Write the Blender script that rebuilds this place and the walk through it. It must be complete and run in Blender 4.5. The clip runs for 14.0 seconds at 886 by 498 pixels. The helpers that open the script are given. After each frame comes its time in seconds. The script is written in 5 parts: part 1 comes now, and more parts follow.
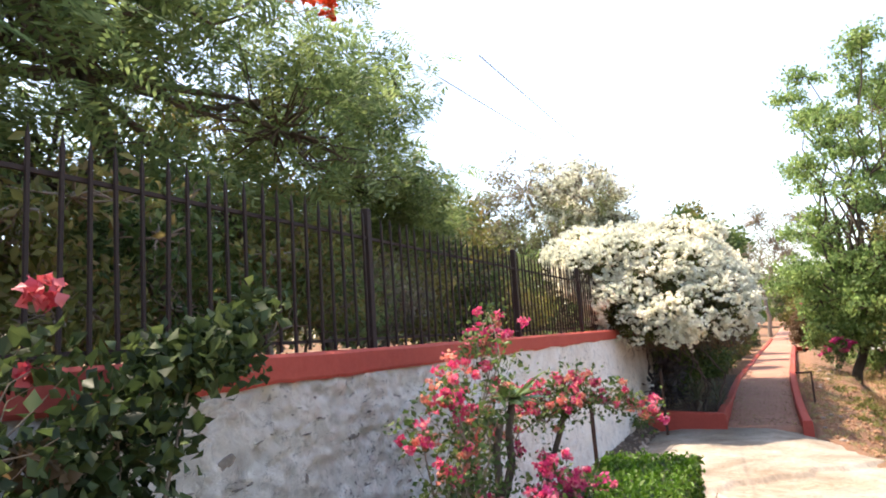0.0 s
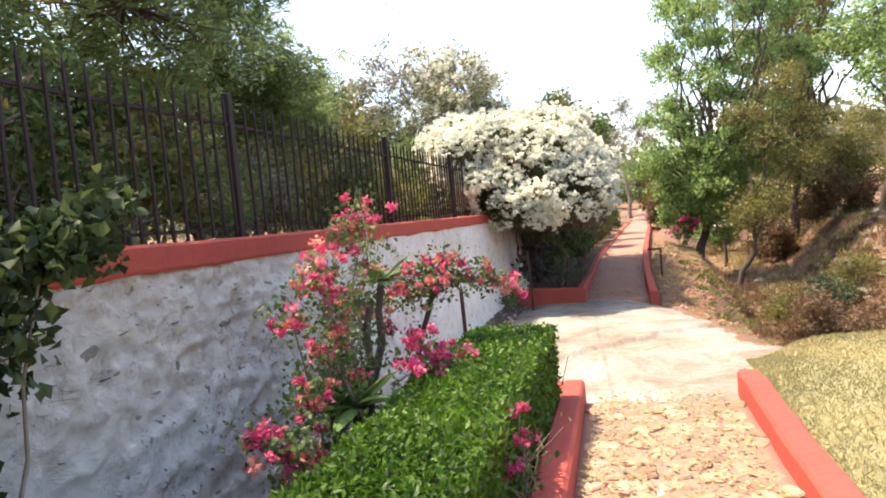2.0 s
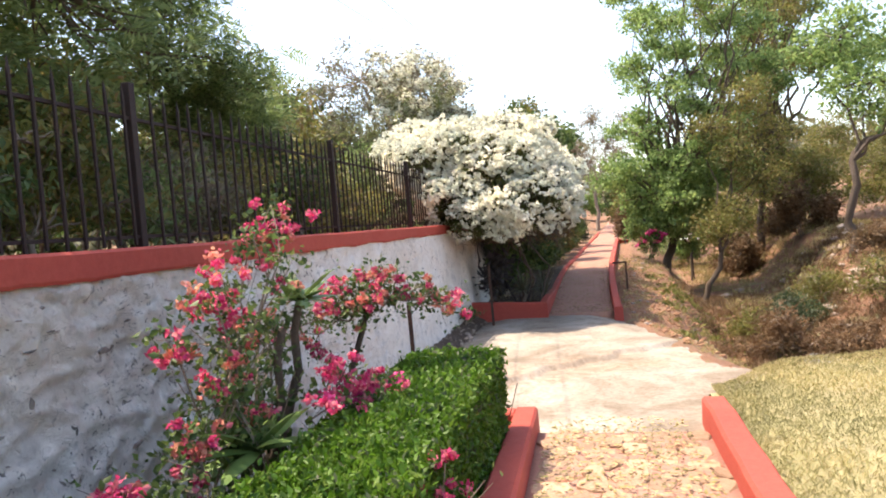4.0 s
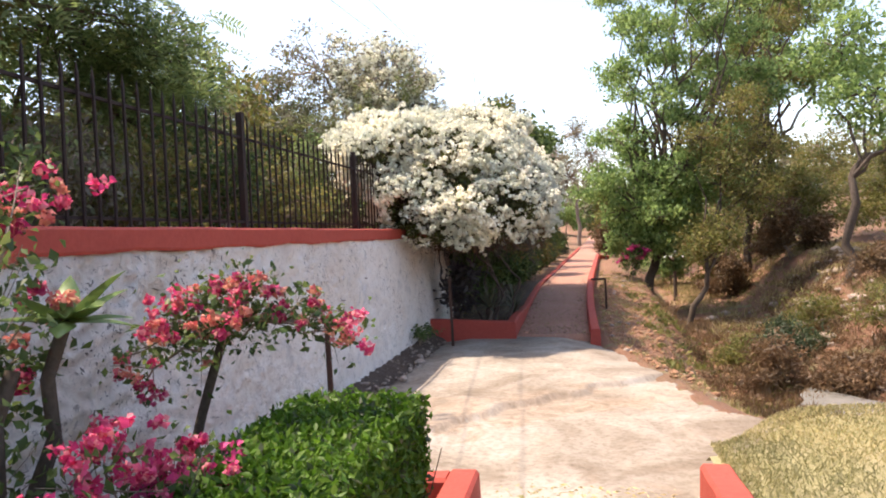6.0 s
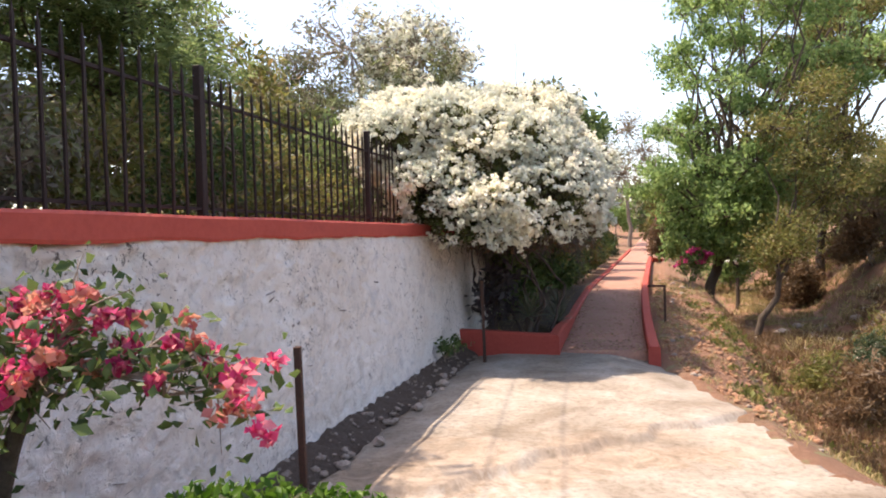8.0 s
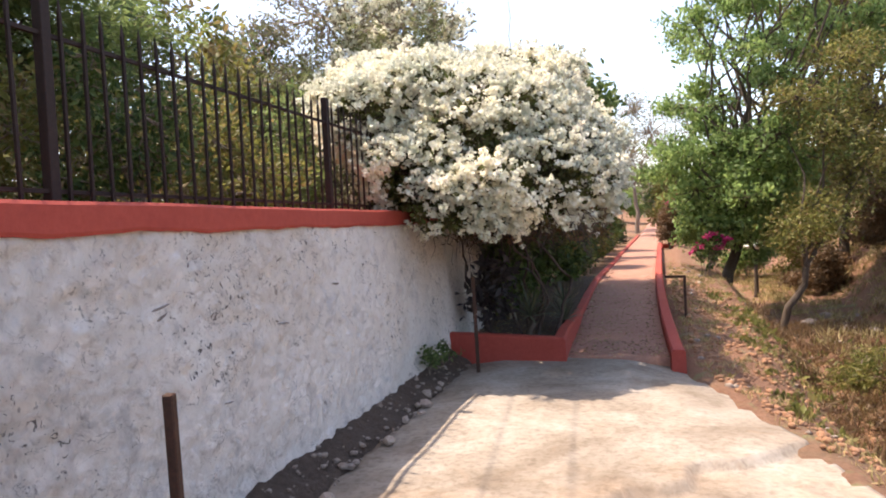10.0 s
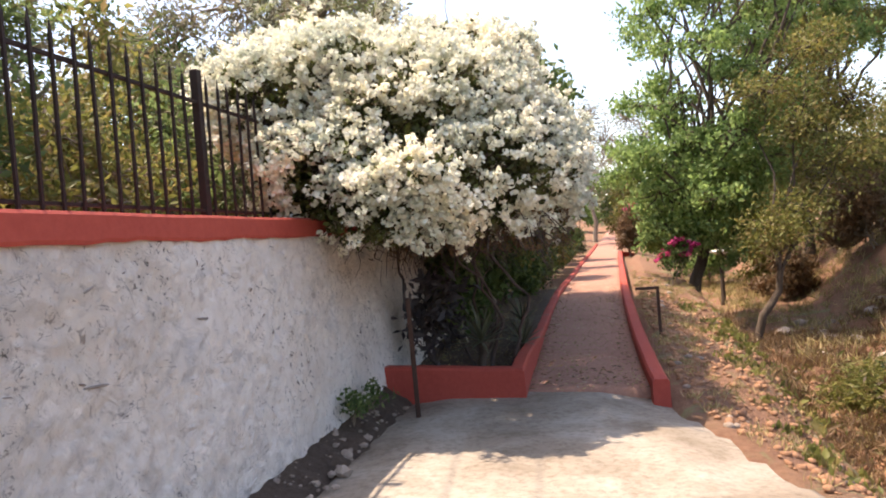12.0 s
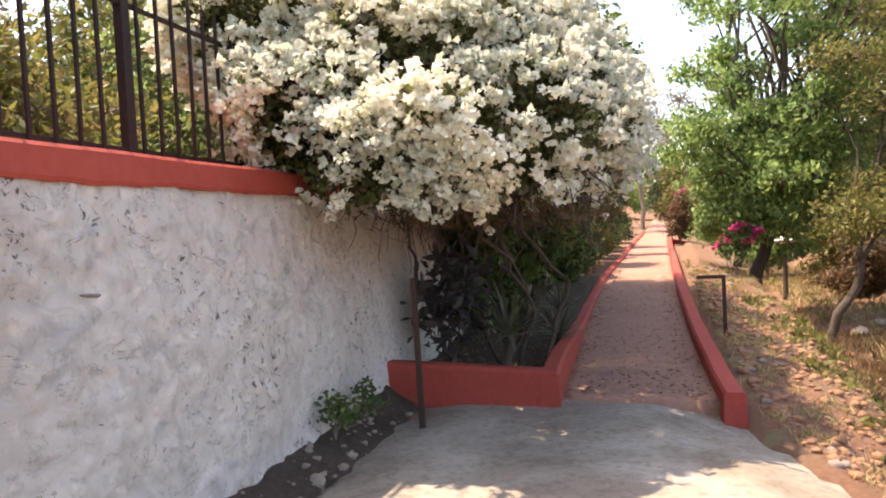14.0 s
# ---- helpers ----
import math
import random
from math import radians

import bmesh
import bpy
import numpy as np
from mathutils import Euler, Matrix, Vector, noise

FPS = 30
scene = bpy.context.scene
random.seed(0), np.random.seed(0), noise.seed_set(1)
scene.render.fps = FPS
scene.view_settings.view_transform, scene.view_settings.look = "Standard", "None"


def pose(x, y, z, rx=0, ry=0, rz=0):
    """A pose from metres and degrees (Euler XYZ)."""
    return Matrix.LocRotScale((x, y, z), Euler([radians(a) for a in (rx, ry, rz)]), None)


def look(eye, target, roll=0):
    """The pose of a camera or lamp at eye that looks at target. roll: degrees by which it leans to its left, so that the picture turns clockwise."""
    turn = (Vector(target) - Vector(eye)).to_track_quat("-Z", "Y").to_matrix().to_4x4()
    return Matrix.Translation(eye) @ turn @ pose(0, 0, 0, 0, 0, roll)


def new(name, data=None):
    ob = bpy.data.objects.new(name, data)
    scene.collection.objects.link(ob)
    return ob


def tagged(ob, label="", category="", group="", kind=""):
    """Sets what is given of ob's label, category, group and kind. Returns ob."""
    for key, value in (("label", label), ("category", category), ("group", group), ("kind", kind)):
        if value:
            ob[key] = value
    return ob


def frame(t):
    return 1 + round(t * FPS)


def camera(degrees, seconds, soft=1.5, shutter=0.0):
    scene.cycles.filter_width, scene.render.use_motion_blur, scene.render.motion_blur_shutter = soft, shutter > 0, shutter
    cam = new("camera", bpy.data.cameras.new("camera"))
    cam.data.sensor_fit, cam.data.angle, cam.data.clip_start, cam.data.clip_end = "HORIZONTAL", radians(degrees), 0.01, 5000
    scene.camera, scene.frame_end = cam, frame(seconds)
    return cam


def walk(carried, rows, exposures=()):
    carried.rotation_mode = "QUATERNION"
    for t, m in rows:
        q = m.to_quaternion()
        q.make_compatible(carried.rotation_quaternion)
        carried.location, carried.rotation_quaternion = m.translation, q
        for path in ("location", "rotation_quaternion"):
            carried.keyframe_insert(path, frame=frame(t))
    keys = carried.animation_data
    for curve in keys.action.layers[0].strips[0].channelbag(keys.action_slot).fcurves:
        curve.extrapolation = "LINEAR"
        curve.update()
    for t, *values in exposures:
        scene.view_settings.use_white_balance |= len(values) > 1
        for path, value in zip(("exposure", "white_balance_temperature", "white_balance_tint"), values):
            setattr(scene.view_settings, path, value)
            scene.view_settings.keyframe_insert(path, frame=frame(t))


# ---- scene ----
cam = camera(66.1, 14.0, soft=1.9)
PATH = [
    (0, (2.716, -8.07, 1.223), (1.895, -6.265, 1.485), -3.7),
    (0.5, (2.778, -8.041, 1.211), (2.063, -6.178, 1.345), -4.6),
    (1, (2.783, -8.082, 1.209), (2.176, -6.177, 1.162), -5.0),
    (1.5, (2.801, -8.108, 1.187), (2.273, -6.181, 1.107), -5.3),
    (2, (2.82, -8.127, 1.19), (2.299, -6.198, 1.101), -5.3),
    (2.5, (2.849, -8.149, 1.194), (2.304, -6.226, 1.127), -5.1),
    (3, (2.892, -8.08, 1.186), (2.406, -6.141, 1.122), -6.8),
    (5.5, (2.96, -6.206, 1.105), (2.609, -4.239, 1.037), -0.5),
    (6, (3.008, -5.851, 1.051), (2.623, -3.889, 1.013), -2.5),
    (6.5, (3.047, -5.467, 1.068), (2.509, -3.542, 1.124), -1.7),
    (7, (2.966, -5.08, 1.068), (2.455, -3.147, 1.02), -0.6),
    (7.5, (2.901, -4.654, 1.031), (2.398, -2.718, 0.986), -2.9),
    (8, (2.895, -4.243, 1.016), (2.378, -2.311, 0.98), -1.6),
    (8.5, (2.84, -3.871, 0.997), (2.311, -1.943, 0.94), -1.1),
    (11, (2.702, -1.979, 0.983), (2.175, -0.051, 0.92), -3.9),
    (11.5, (2.653, -1.574, 0.952), (2.239, 0.382, 0.888), -1.7),
    (12, (2.66, -1.196, 0.924), (2.245, 0.76, 0.895), -4.5),
    (12.5, (2.692, -0.793, 0.907), (2.238, 1.152, 0.805), -2.4),
    (13, (2.631, -0.443, 0.844), (2.232, 1.513, 0.727), -1.6),
    (13.5, (2.592, -0.108, 0.808), (2.2, 1.85, 0.695), -1.2),
    (14, (2.561, 0.182, 0.769), (2.024, 2.108, 0.703), -3.0),
]
walk(cam, [(t, look(eye, target, roll)) for t, eye, target, roll in PATH],
     exposures=[(0, 1.90, 7400, 14), (3.2, 1.88, 7400, 14), (5.5, 1.57, 7300, 18), (11, 1.60, 7500, 19), (12.5, 1.75, 7700, 18), (14, 1.95, 7900, 18)])

# ---- world, sun, exposure ----
SUN_DIR = Vector((-0.437, 0.03, 1.0)).normalized()      # towards the sun
world = bpy.data.worlds.new("sky")
scene.world = world
world.use_nodes = True
wn = world.node_tree
sky = wn.nodes.new("ShaderNodeTexSky")
sky.sky_type, sky.sun_disc = "NISHITA", False
sky.sun_elevation = math.asin(SUN_DIR.z)
sky.sun_rotation = math.atan2(SUN_DIR.x, SUN_DIR.y)
sky.air_density, sky.dust_density, sky.ozone_density = 1.0, 1.6, 1.0
wn.links.new(sky.outputs[0], wn.nodes["Background"].inputs[0])
wn.nodes["Background"].inputs[1].default_value = 0.15
sun = new("sun", bpy.data.lights.new("sun", "SUN"))
sun.data.energy, sun.data.angle, sun.data.color = 3.0, radians(0.6), (1.0, 0.93, 0.82)
sun.matrix_world = look(SUN_DIR * 60, (0, 0, 0))


# ---- materials ----
def ramp(nt, fac, stops):
    r = nt.nodes.new("ShaderNodeValToRGB")
    while len(r.color_ramp.elements) < len(stops):
        r.color_ramp.elements.new(0.5)
    for e, (p, c) in zip(r.color_ramp.elements, stops):
        e.position, e.color = p, (*c, 1)
    nt.links.new(fac, r.inputs[0])
    return r.outputs[0]


def noise_node(nt, scale, detail=6, rough=0.6, vec=None, distort=0.0):
    n = nt.nodes.new("ShaderNodeTexNoise")
    n.inputs["Scale"].default_value, n.inputs["Detail"].default_value = scale, detail
    n.inputs["Roughness"].default_value, n.inputs["Distortion"].default_value = rough, distort
    if vec:
        nt.links.new(vec, n.inputs["Vector"])
    return n.outputs["Fac"]


def mix_colour(nt, fac, a, b, blend="MIX"):
    m = nt.nodes.new("ShaderNodeMix")
    m.data_type, m.blend_type = "RGBA", blend
    for value, socket in ((fac, m.inputs[0]), (a, m.inputs[6]), (b, m.inputs[7])):
        if isinstance(value, (int, float)):
            socket.default_value = value
        elif isinstance(value, tuple):
            socket.default_value = (*value, 1)
        else:
            nt.links.new(value, socket)
    return m.outputs[2]


def surface(name, big, fine, big_scale=0.8, fine_scale=25, fine_mix=0.45, rough=0.85, bump=0.4, bump_scale=40, bump_depth=0.01,
            spots=None, spot_scale=6, spot_at=0.62, vary=0.0, metallic=0.0):
    """big and fine: lists of colours spread over noise of two sizes; spots: a colour of stains or bare places."""
    m = bpy.data.materials.new(name)
    m.use_nodes = True
    nt = m.node_tree
    b = nt.nodes["Principled BSDF"]
    tc = nt.nodes.new("ShaderNodeNewGeometry").outputs["Position"]
    def spread(cols):
        n = len(cols)
        return [(0.3 + 0.4 * i / max(1, n - 1), c) for i, c in enumerate(cols)]
    c1 = ramp(nt, noise_node(nt, big_scale, 5, 0.6, tc, 0.4), spread(big))
    c2 = ramp(nt, noise_node(nt, fine_scale, 8, 0.7, tc), spread(fine))
    col = mix_colour(nt, fine_mix, c1, c2)
    if spots:
        f = ramp(nt, noise_node(nt, spot_scale, 8, 0.7, tc, 0.6), [(spot_at, (0, 0, 0)), (spot_at + 0.06, (1, 1, 1))])
        col = mix_colour(nt, f, col, spots)
    if vary:
        o = nt.nodes.new("ShaderNodeObjectInfo").outputs["Random"]
        v = ramp(nt, o, [(0, (1 - vary,) * 3), (1, (1 + vary,) * 3)])
        col = mix_colour(nt, 1.0, col, v, "MULTIPLY")
    nt.links.new(col, b.inputs["Base Color"])
    b.inputs["Roughness"].default_value, b.inputs["Metallic"].default_value = rough, metallic
    b.inputs["Specular IOR Level"].default_value = 0.3
    bp = nt.nodes.new("ShaderNodeBump")
    bp.inputs["Strength"].default_value, bp.inputs["Distance"].default_value = bump, bump_depth
    nt.links.new(noise_node(nt, bump_scale, 8, 0.7, tc), bp.inputs["Height"])
    nt.links.new(bp.outputs[0], b.inputs["Normal"])
    return m


def leafy(name, cols, translucent=0.42, rough=0.5, gain=1.0):
    """Leaf or petal: every leaf takes its own shade out of cols."""
    m = bpy.data.materials.new(name)
    m.use_nodes = True
    nt = m.node_tree
    b = nt.nodes["Principled BSDF"]
    g = nt.nodes.new("ShaderNodeNewGeometry")
    n = len(cols)
    col = ramp(nt, g.outputs["Random Per Island"], [(i / max(1, n - 1), tuple(min(0.92, v * gain) for v in c)) for i, c in enumerate(cols)])
    patch = ramp(nt, noise_node(nt, 1.3, 3, 0.5, g.outputs["Position"]), [(0.35, (0.72, 0.76, 0.7)), (0.65, (1.15, 1.1, 1.0))])
    col = mix_colour(nt, 1.0, col, patch, "MULTIPLY")
    nt.links.new(col, b.inputs["Base Color"])
    b.inputs["Roughness"].default_value = rough
    b.inputs["Specular IOR Level"].default_value = 0.3
    tr = nt.nodes.new("ShaderNodeBsdfTranslucent")
    nt.links.new(col, tr.inputs[0])
    mx = nt.nodes.new("ShaderNodeMixShader")
    mx.inputs[0].default_value = translucent
    nt.links.new(b.outputs[0], mx.inputs[1])
    nt.links.new(tr.outputs[0], mx.inputs[2])
    nt.links.new(mx.outputs[0], nt.nodes["Material Output"].inputs[0])
    return m


M_SOIL = surface("dry_red_soil", [(0.19, 0.088, 0.053), (0.26, 0.135, 0.083), (0.21, 0.145, 0.088)], [(0.10, 0.053, 0.034), (0.31, 0.175, 0.112)],
                 0.5, 18, 0.5, 0.95, 1.0, 26, 0.05, (0.20, 0.18, 0.09), 1.4, 0.55)
M_DARK_SOIL = surface("dark_brown_soil", [(0.08, 0.056, 0.043), (0.15, 0.108, 0.082)], [(0.045, 0.031, 0.024), (0.15, 0.11, 0.085)], 2, 22, 0.55, 0.95, 1.0, 30, 0.06)


def concrete():
    """Pale worn concrete with a rough brown band across it, cracks and washed-out patches."""
    m = bpy.data.materials.new("worn_concrete")
    m.use_nodes = True
    nt = m.node_tree
    b = nt.nodes["Principled BSDF"]
    pos = nt.nodes.new("ShaderNodeNewGeometry").outputs["Position"]
    pale = ramp(nt, noise_node(nt, 0.9, 6, 0.62, pos, 0.5), [(0.38, (0.195, 0.155, 0.118)), (0.5, (0.275, 0.235, 0.19)), (0.62, (0.35, 0.312, 0.265))])
    grain = ramp(nt, noise_node(nt, 17, 9, 0.7, pos, 0.3), [(0.36, (0.55, 0.51, 0.47)), (0.52, (1.0, 1.0, 1.0)), (0.66, (1.12, 1.11, 1.09))])
    col = mix_colour(nt, 0.6, pale, grain, "MULTIPLY")
    brown = ramp(nt, noise_node(nt, 5, 8, 0.72, pos, 0.8), [(0.36, (0.13, 0.09, 0.06)), (0.5, (0.25, 0.18, 0.125)), (0.64, (0.36, 0.28, 0.21))])
    # band: runs slantwise over the crossing
    dot = nt.nodes.new("ShaderNodeVectorMath")
    dot.operation = "DOT_PRODUCT"
    nt.links.new(pos, dot.inputs[0])
    dot.inputs[1].default_value = (-0.42, 0.90, 0.0)
    add = nt.nodes.new("ShaderNodeMath")
    add.operation = "MULTIPLY_ADD"
    nt.links.new(noise_node(nt, 1.6, 7, 0.65, pos, 0.6), add.inputs[0])
    add.inputs[1].default_value = 2.4
    nt.links.new(dot.outputs["Value"], add.inputs[2])
    scale = nt.nodes.new("ShaderNodeMath")
    scale.operation = "MULTIPLY"
    nt.links.new(add.outputs[0], scale.inputs[0])
    scale.inputs[1].default_value = 0.25
    band = ramp(nt, scale.outputs[0], [(0.18, (0, 0, 0)), (0.23, (0.75, 0.75, 0.75)), (0.36, (0.5, 0.5, 0.5)), (0.45, (0, 0, 0))])
    col = mix_colour(nt, band, col, brown)
    stain = ramp(nt, noise_node(nt, 2.6, 9, 0.7, pos, 0.7), [(0.56, (0, 0, 0)), (0.68, (0.5, 0.5, 0.5))])
    col = mix_colour(nt, stain, col, (0.27, 0.20, 0.145))
    nt.links.new(col, b.inputs["Base Color"])
    b.inputs["Roughness"].default_value = 0.93
    b.inputs["Specular IOR Level"].default_value = 0.2
    bp = nt.nodes.new("ShaderNodeBump")
    bp.inputs["Strength"].default_value, bp.inputs["Distance"].default_value = 0.6, 0.014
    nt.links.new(noise_node(nt, 9, 11, 0.7, pos, 0.3), bp.inputs["Height"])
    nt.links.new(bp.outputs[0], b.inputs["Normal"])
    return m


M_CONCRETE = concrete()
M_BRICK_PATH = surface("red_earth_path", [(0.27, 0.132, 0.096), (0.36, 0.19, 0.138), (0.32, 0.176, 0.136)], [(0.18, 0.09, 0.066), (0.43, 0.25, 0.18)],
                       0.9, 24, 0.45, 0.92, 0.5, 40, 0.01, (0.45, 0.38, 0.28), 3.0, 0.62)
M_STONE = surface("buff_paving_stone", [(0.30, 0.18, 0.11), (0.40, 0.27, 0.18)], [(0.21, 0.115, 0.07), (0.45, 0.32, 0.22)], 2.5, 28, 0.45, 0.9, 0.7, 40, 0.012,
                  (0.34, 0.15, 0.09), 3, 0.57, 0.3)
M_RED = surface("red_oxide_paint", [(0.33, 0.048, 0.034), (0.41, 0.068, 0.046)], [(0.26, 0.042, 0.032), (0.45, 0.095, 0.066)], 1.2, 20, 0.4, 0.75, 0.35, 30, 0.008,
                (0.34, 0.10, 0.06), 3.5, 0.68)
M_IRON = surface("black_painted_iron", [(0.020, 0.014, 0.013), (0.034, 0.024, 0.021)], [(0.014, 0.010, 0.009), (0.055, 0.031, 0.024)], 3, 40, 0.4, 0.65, 0.2, 80, 0.002, metallic=0.2)
M_BARK = surface("grey_brown_bark", [(0.07, 0.048, 0.034), (0.115, 0.085, 0.065)], [(0.04, 0.03, 0.023), (0.15, 0.12, 0.09)], 3, 30, 0.5, 0.95, 1.0, 35, 0.02)
M_TWIG = surface("pale_dry_twig", [(0.20, 0.15, 0.11), (0.30, 0.24, 0.18)], [(0.14, 0.10, 0.08), (0.34, 0.28, 0.22)], 3, 30, 0.5, 0.95, 0.6, 40, 0.01)
M_ROCK = surface("field_stone", [(0.26, 0.20, 0.16), (0.40, 0.33, 0.27)], [(0.18, 0.13, 0.10), (0.46, 0.38, 0.32)], 4, 30, 0.5, 0.92, 0.8, 30, 0.02, vary=0.2)
M_CLOD = surface("red_earth_clod", [(0.34, 0.16, 0.085), (0.45, 0.25, 0.14)], [(0.24, 0.11, 0.06), (0.48, 0.29, 0.18)], 6, 40, 0.5, 0.95, 0.8, 40, 0.02, vary=0.25)
M_WATER = surface("shallow_muddy_water", [(0.16, 0.15, 0.13), (0.26, 0.25, 0.23)], [(0.14, 0.13, 0.11), (0.30, 0.29, 0.27)], 1, 6, 0.4, 0.15, 0.15, 8, 0.02)
M_PLASTER_BATH = surface("white_cement", [(0.55, 0.53, 0.50), (0.68, 0.66, 0.62)], [(0.45, 0.42, 0.38), (0.72, 0.70, 0.66)], 3, 30, 0.4, 0.8, 0.4, 40, 0.006)
M_WIRE = surface("cable_sheath", [(0.20, 0.21, 0.23), (0.26, 0.27, 0.29)], [(0.18, 0.19, 0.21), (0.28, 0.29, 0.31)], 3, 30, 0.4, 0.6, 0.1, 40, 0.001)


def whitewash():
    """Limewashed rubble masonry: hollows where the wash has gone grey and chipped."""
    m = bpy.data.materials.new("whitewashed_masonry")
    m.use_nodes = True
    nt = m.node_tree
    b = nt.nodes["Principled BSDF"]
    pos = nt.nodes.new("ShaderNodeNewGeometry").outputs["Position"]
    base = ramp(nt, noise_node(nt, 1.4, 6, 0.65, pos, 0.8), [(0.30, (0.75, 0.69, 0.62)), (0.5, (0.85, 0.80, 0.74)), (0.7, (0.90, 0.87, 0.82))])
    grain = ramp(nt, noise_node(nt, 14, 10, 0.7, pos, 0.8), [(0.34, (0.66, 0.64, 0.62)), (0.46, (1, 1, 1))])
    col = mix_colour(nt, 0.8, base, grain, "MULTIPLY")
    chips = ramp(nt, noise_node(nt, 15, 10, 0.7, pos, 1.4), [(0.585, (0, 0, 0)), (0.62, (1, 1, 1))])
    patch = ramp(nt, noise_node(nt, 0.9, 4, 0.6, pos, 0.6), [(0.47, (0.06, 0.06, 0.06)), (0.58, (1, 1, 1))])
    chips = mix_colour(nt, 1.0, chips, patch, "MULTIPLY")
    col = mix_colour(nt, chips, col, (0.30, 0.27, 0.25))
    hollow = ramp(nt, noise_node(nt, 3.6, 8, 0.66, pos, 1.0), [(0.54, (0, 0, 0)), (0.66, (0.7, 0.7, 0.7))])
    col = mix_colour(nt, hollow, col, (0.56, 0.54, 0.52))
    warm = ramp(nt, noise_node(nt, 0.7, 4, 0.6, pos), [(0.5, (0, 0, 0)), (0.75, (0.6, 0.6, 0.6))])
    col = mix_colour(nt, warm, col, (0.66, 0.55, 0.44))
    nt.links.new(col, b.inputs["Base Color"])
    b.inputs["Roughness"].default_value = 0.92
    b.inputs["Specular IOR Level"].default_value = 0.2
    bp = nt.nodes.new("ShaderNodeBump")
    bp.inputs["Strength"].default_value, bp.inputs["Distance"].default_value = 1.0, 0.06
    nt.links.new(noise_node(nt, 10, 10, 0.72, pos, 1.2), bp.inputs["Height"])
    nt.links.new(bp.outputs[0], b.inputs["Normal"])
    return m


M_WHITEWASH = whitewash()
L_TREE = leafy("tree_leaf", [(0.05, 0.08, 0.028), (0.075, 0.115, 0.04), (0.105, 0.155, 0.055), (0.15, 0.19, 0.075)], translucent=0.58, gain=2.5)
L_FEATHER = leafy("feathery_leaf", [(0.04, 0.06, 0.025), (0.06, 0.085, 0.035), (0.085, 0.115, 0.045), (0.10, 0.13, 0.06)], translucent=0.6, gain=2.6)
L_OLIVE = leafy("olive_shrub_leaf", [(0.07, 0.075, 0.025), (0.11, 0.12, 0.035), (0.16, 0.15, 0.05), (0.14, 0.10, 0.05)], translucent=0.5, gain=1.65)
L_GREY = leafy("dusty_leaf", [(0.10, 0.085, 0.07), (0.15, 0.13, 0.10), (0.13, 0.15, 0.07), (0.20, 0.17, 0.14)], gain=1.5)
L_HEDGE = leafy("hedge_leaf", [(0.05, 0.13, 0.012), (0.09, 0.21, 0.02), (0.14, 0.30, 0.03), (0.19, 0.30, 0.07)], gain=0.70)
L_BOUG = leafy("bougainvillea_leaf", [(0.035, 0.06, 0.022), (0.06, 0.10, 0.032), (0.09, 0.14, 0.045), (0.13, 0.17, 0.06)], gain=1.3)
# leaf green with shade put into its colour, for hedge inside and undergrowth
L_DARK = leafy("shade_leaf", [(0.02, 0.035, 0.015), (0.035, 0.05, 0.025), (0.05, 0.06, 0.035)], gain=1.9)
L_BROWN = leafy("dry_brown_leaf", [(0.16, 0.09, 0.05), (0.22, 0.14, 0.08), (0.13, 0.09, 0.06)])
P_WHITE = leafy("white_bract", [(0.84, 0.84, 0.73), (0.88, 0.88, 0.80), (0.91, 0.91, 0.87), (0.80, 0.78, 0.68)], 0.3, 0.7)
P_PINK = leafy("pink_bract", [(0.50, 0.035, 0.13), (0.66, 0.06, 0.22), (0.74, 0.15, 0.27), (0.80, 0.33, 0.38)], 0.45, 0.7)
P_ORANGE = leafy("salmon_bract", [(0.66, 0.14, 0.15), (0.78, 0.30, 0.25), (0.76, 0.42, 0.31), (0.62, 0.10, 0.18)], 0.45, 0.7)
P_MAGENTA = leafy("magenta_bract", [(0.50, 0.04, 0.18), (0.62, 0.08, 0.26)], 0.3, 0.7)
P_SCARLET = leafy("scarlet_petal", [(0.80, 0.06, 0.02), (0.85, 0.14, 0.04)], 0.4, 0.6)
P_GRASS = leafy("dry_lawn_blade", [(0.19, 0.185, 0.07), (0.35, 0.31, 0.15), (0.46, 0.39, 0.23), (0.25, 0.24, 0.09)], 0.25, 0.7)
P_STRAW = leafy("straw_blade", [(0.36, 0.28, 0.14), (0.48, 0.38, 0.22), (0.28, 0.22, 0.10), (0.22, 0.22, 0.08)], 0.25, 0.8)
L_AGAVE = leafy("broad_strap_leaf", [(0.10, 0.17, 0.05), (0.15, 0.24, 0.07), (0.20, 0.29, 0.10)], 0.2, 0.4)
L_SPIKE = leafy("dark_spike_leaf", [(0.06, 0.075, 0.05), (0.10, 0.115, 0.075), (0.14, 0.15, 0.10)], 0.15, 0.5)


# ---- building helpers ----
def mesh_object(name, verts, faces, material, parent=None, smooth=False, label=""):
    me = bpy.data.meshes.new(name)
    me.from_pydata([tuple(v) for v in verts], [], faces)
    me.materials.append(material)
    if smooth:
        me.shade_smooth()
    ob = new(name, me)
    ob.parent = parent
    if label:
        ob["label"] = label
    return ob


def part(name, bm, material, parent=None, label="", smooth=False):
    me = bpy.data.meshes.new(name)
    bm.to_mesh(me)
    bm.free()
    me.materials.append(material)
    if smooth:
        me.shade_smooth()
    ob = new(name, me)
    ob.parent = parent
    if label:
        ob["label"] = label
    return ob


def thing(name, at, label, category, group="", kind=""):
    e = new(name)
    e.empty_display_size = 0.1
    e.location = at
    e.matrix_world = Matrix.Translation(at)
    return tagged(e, label, category, group, kind)


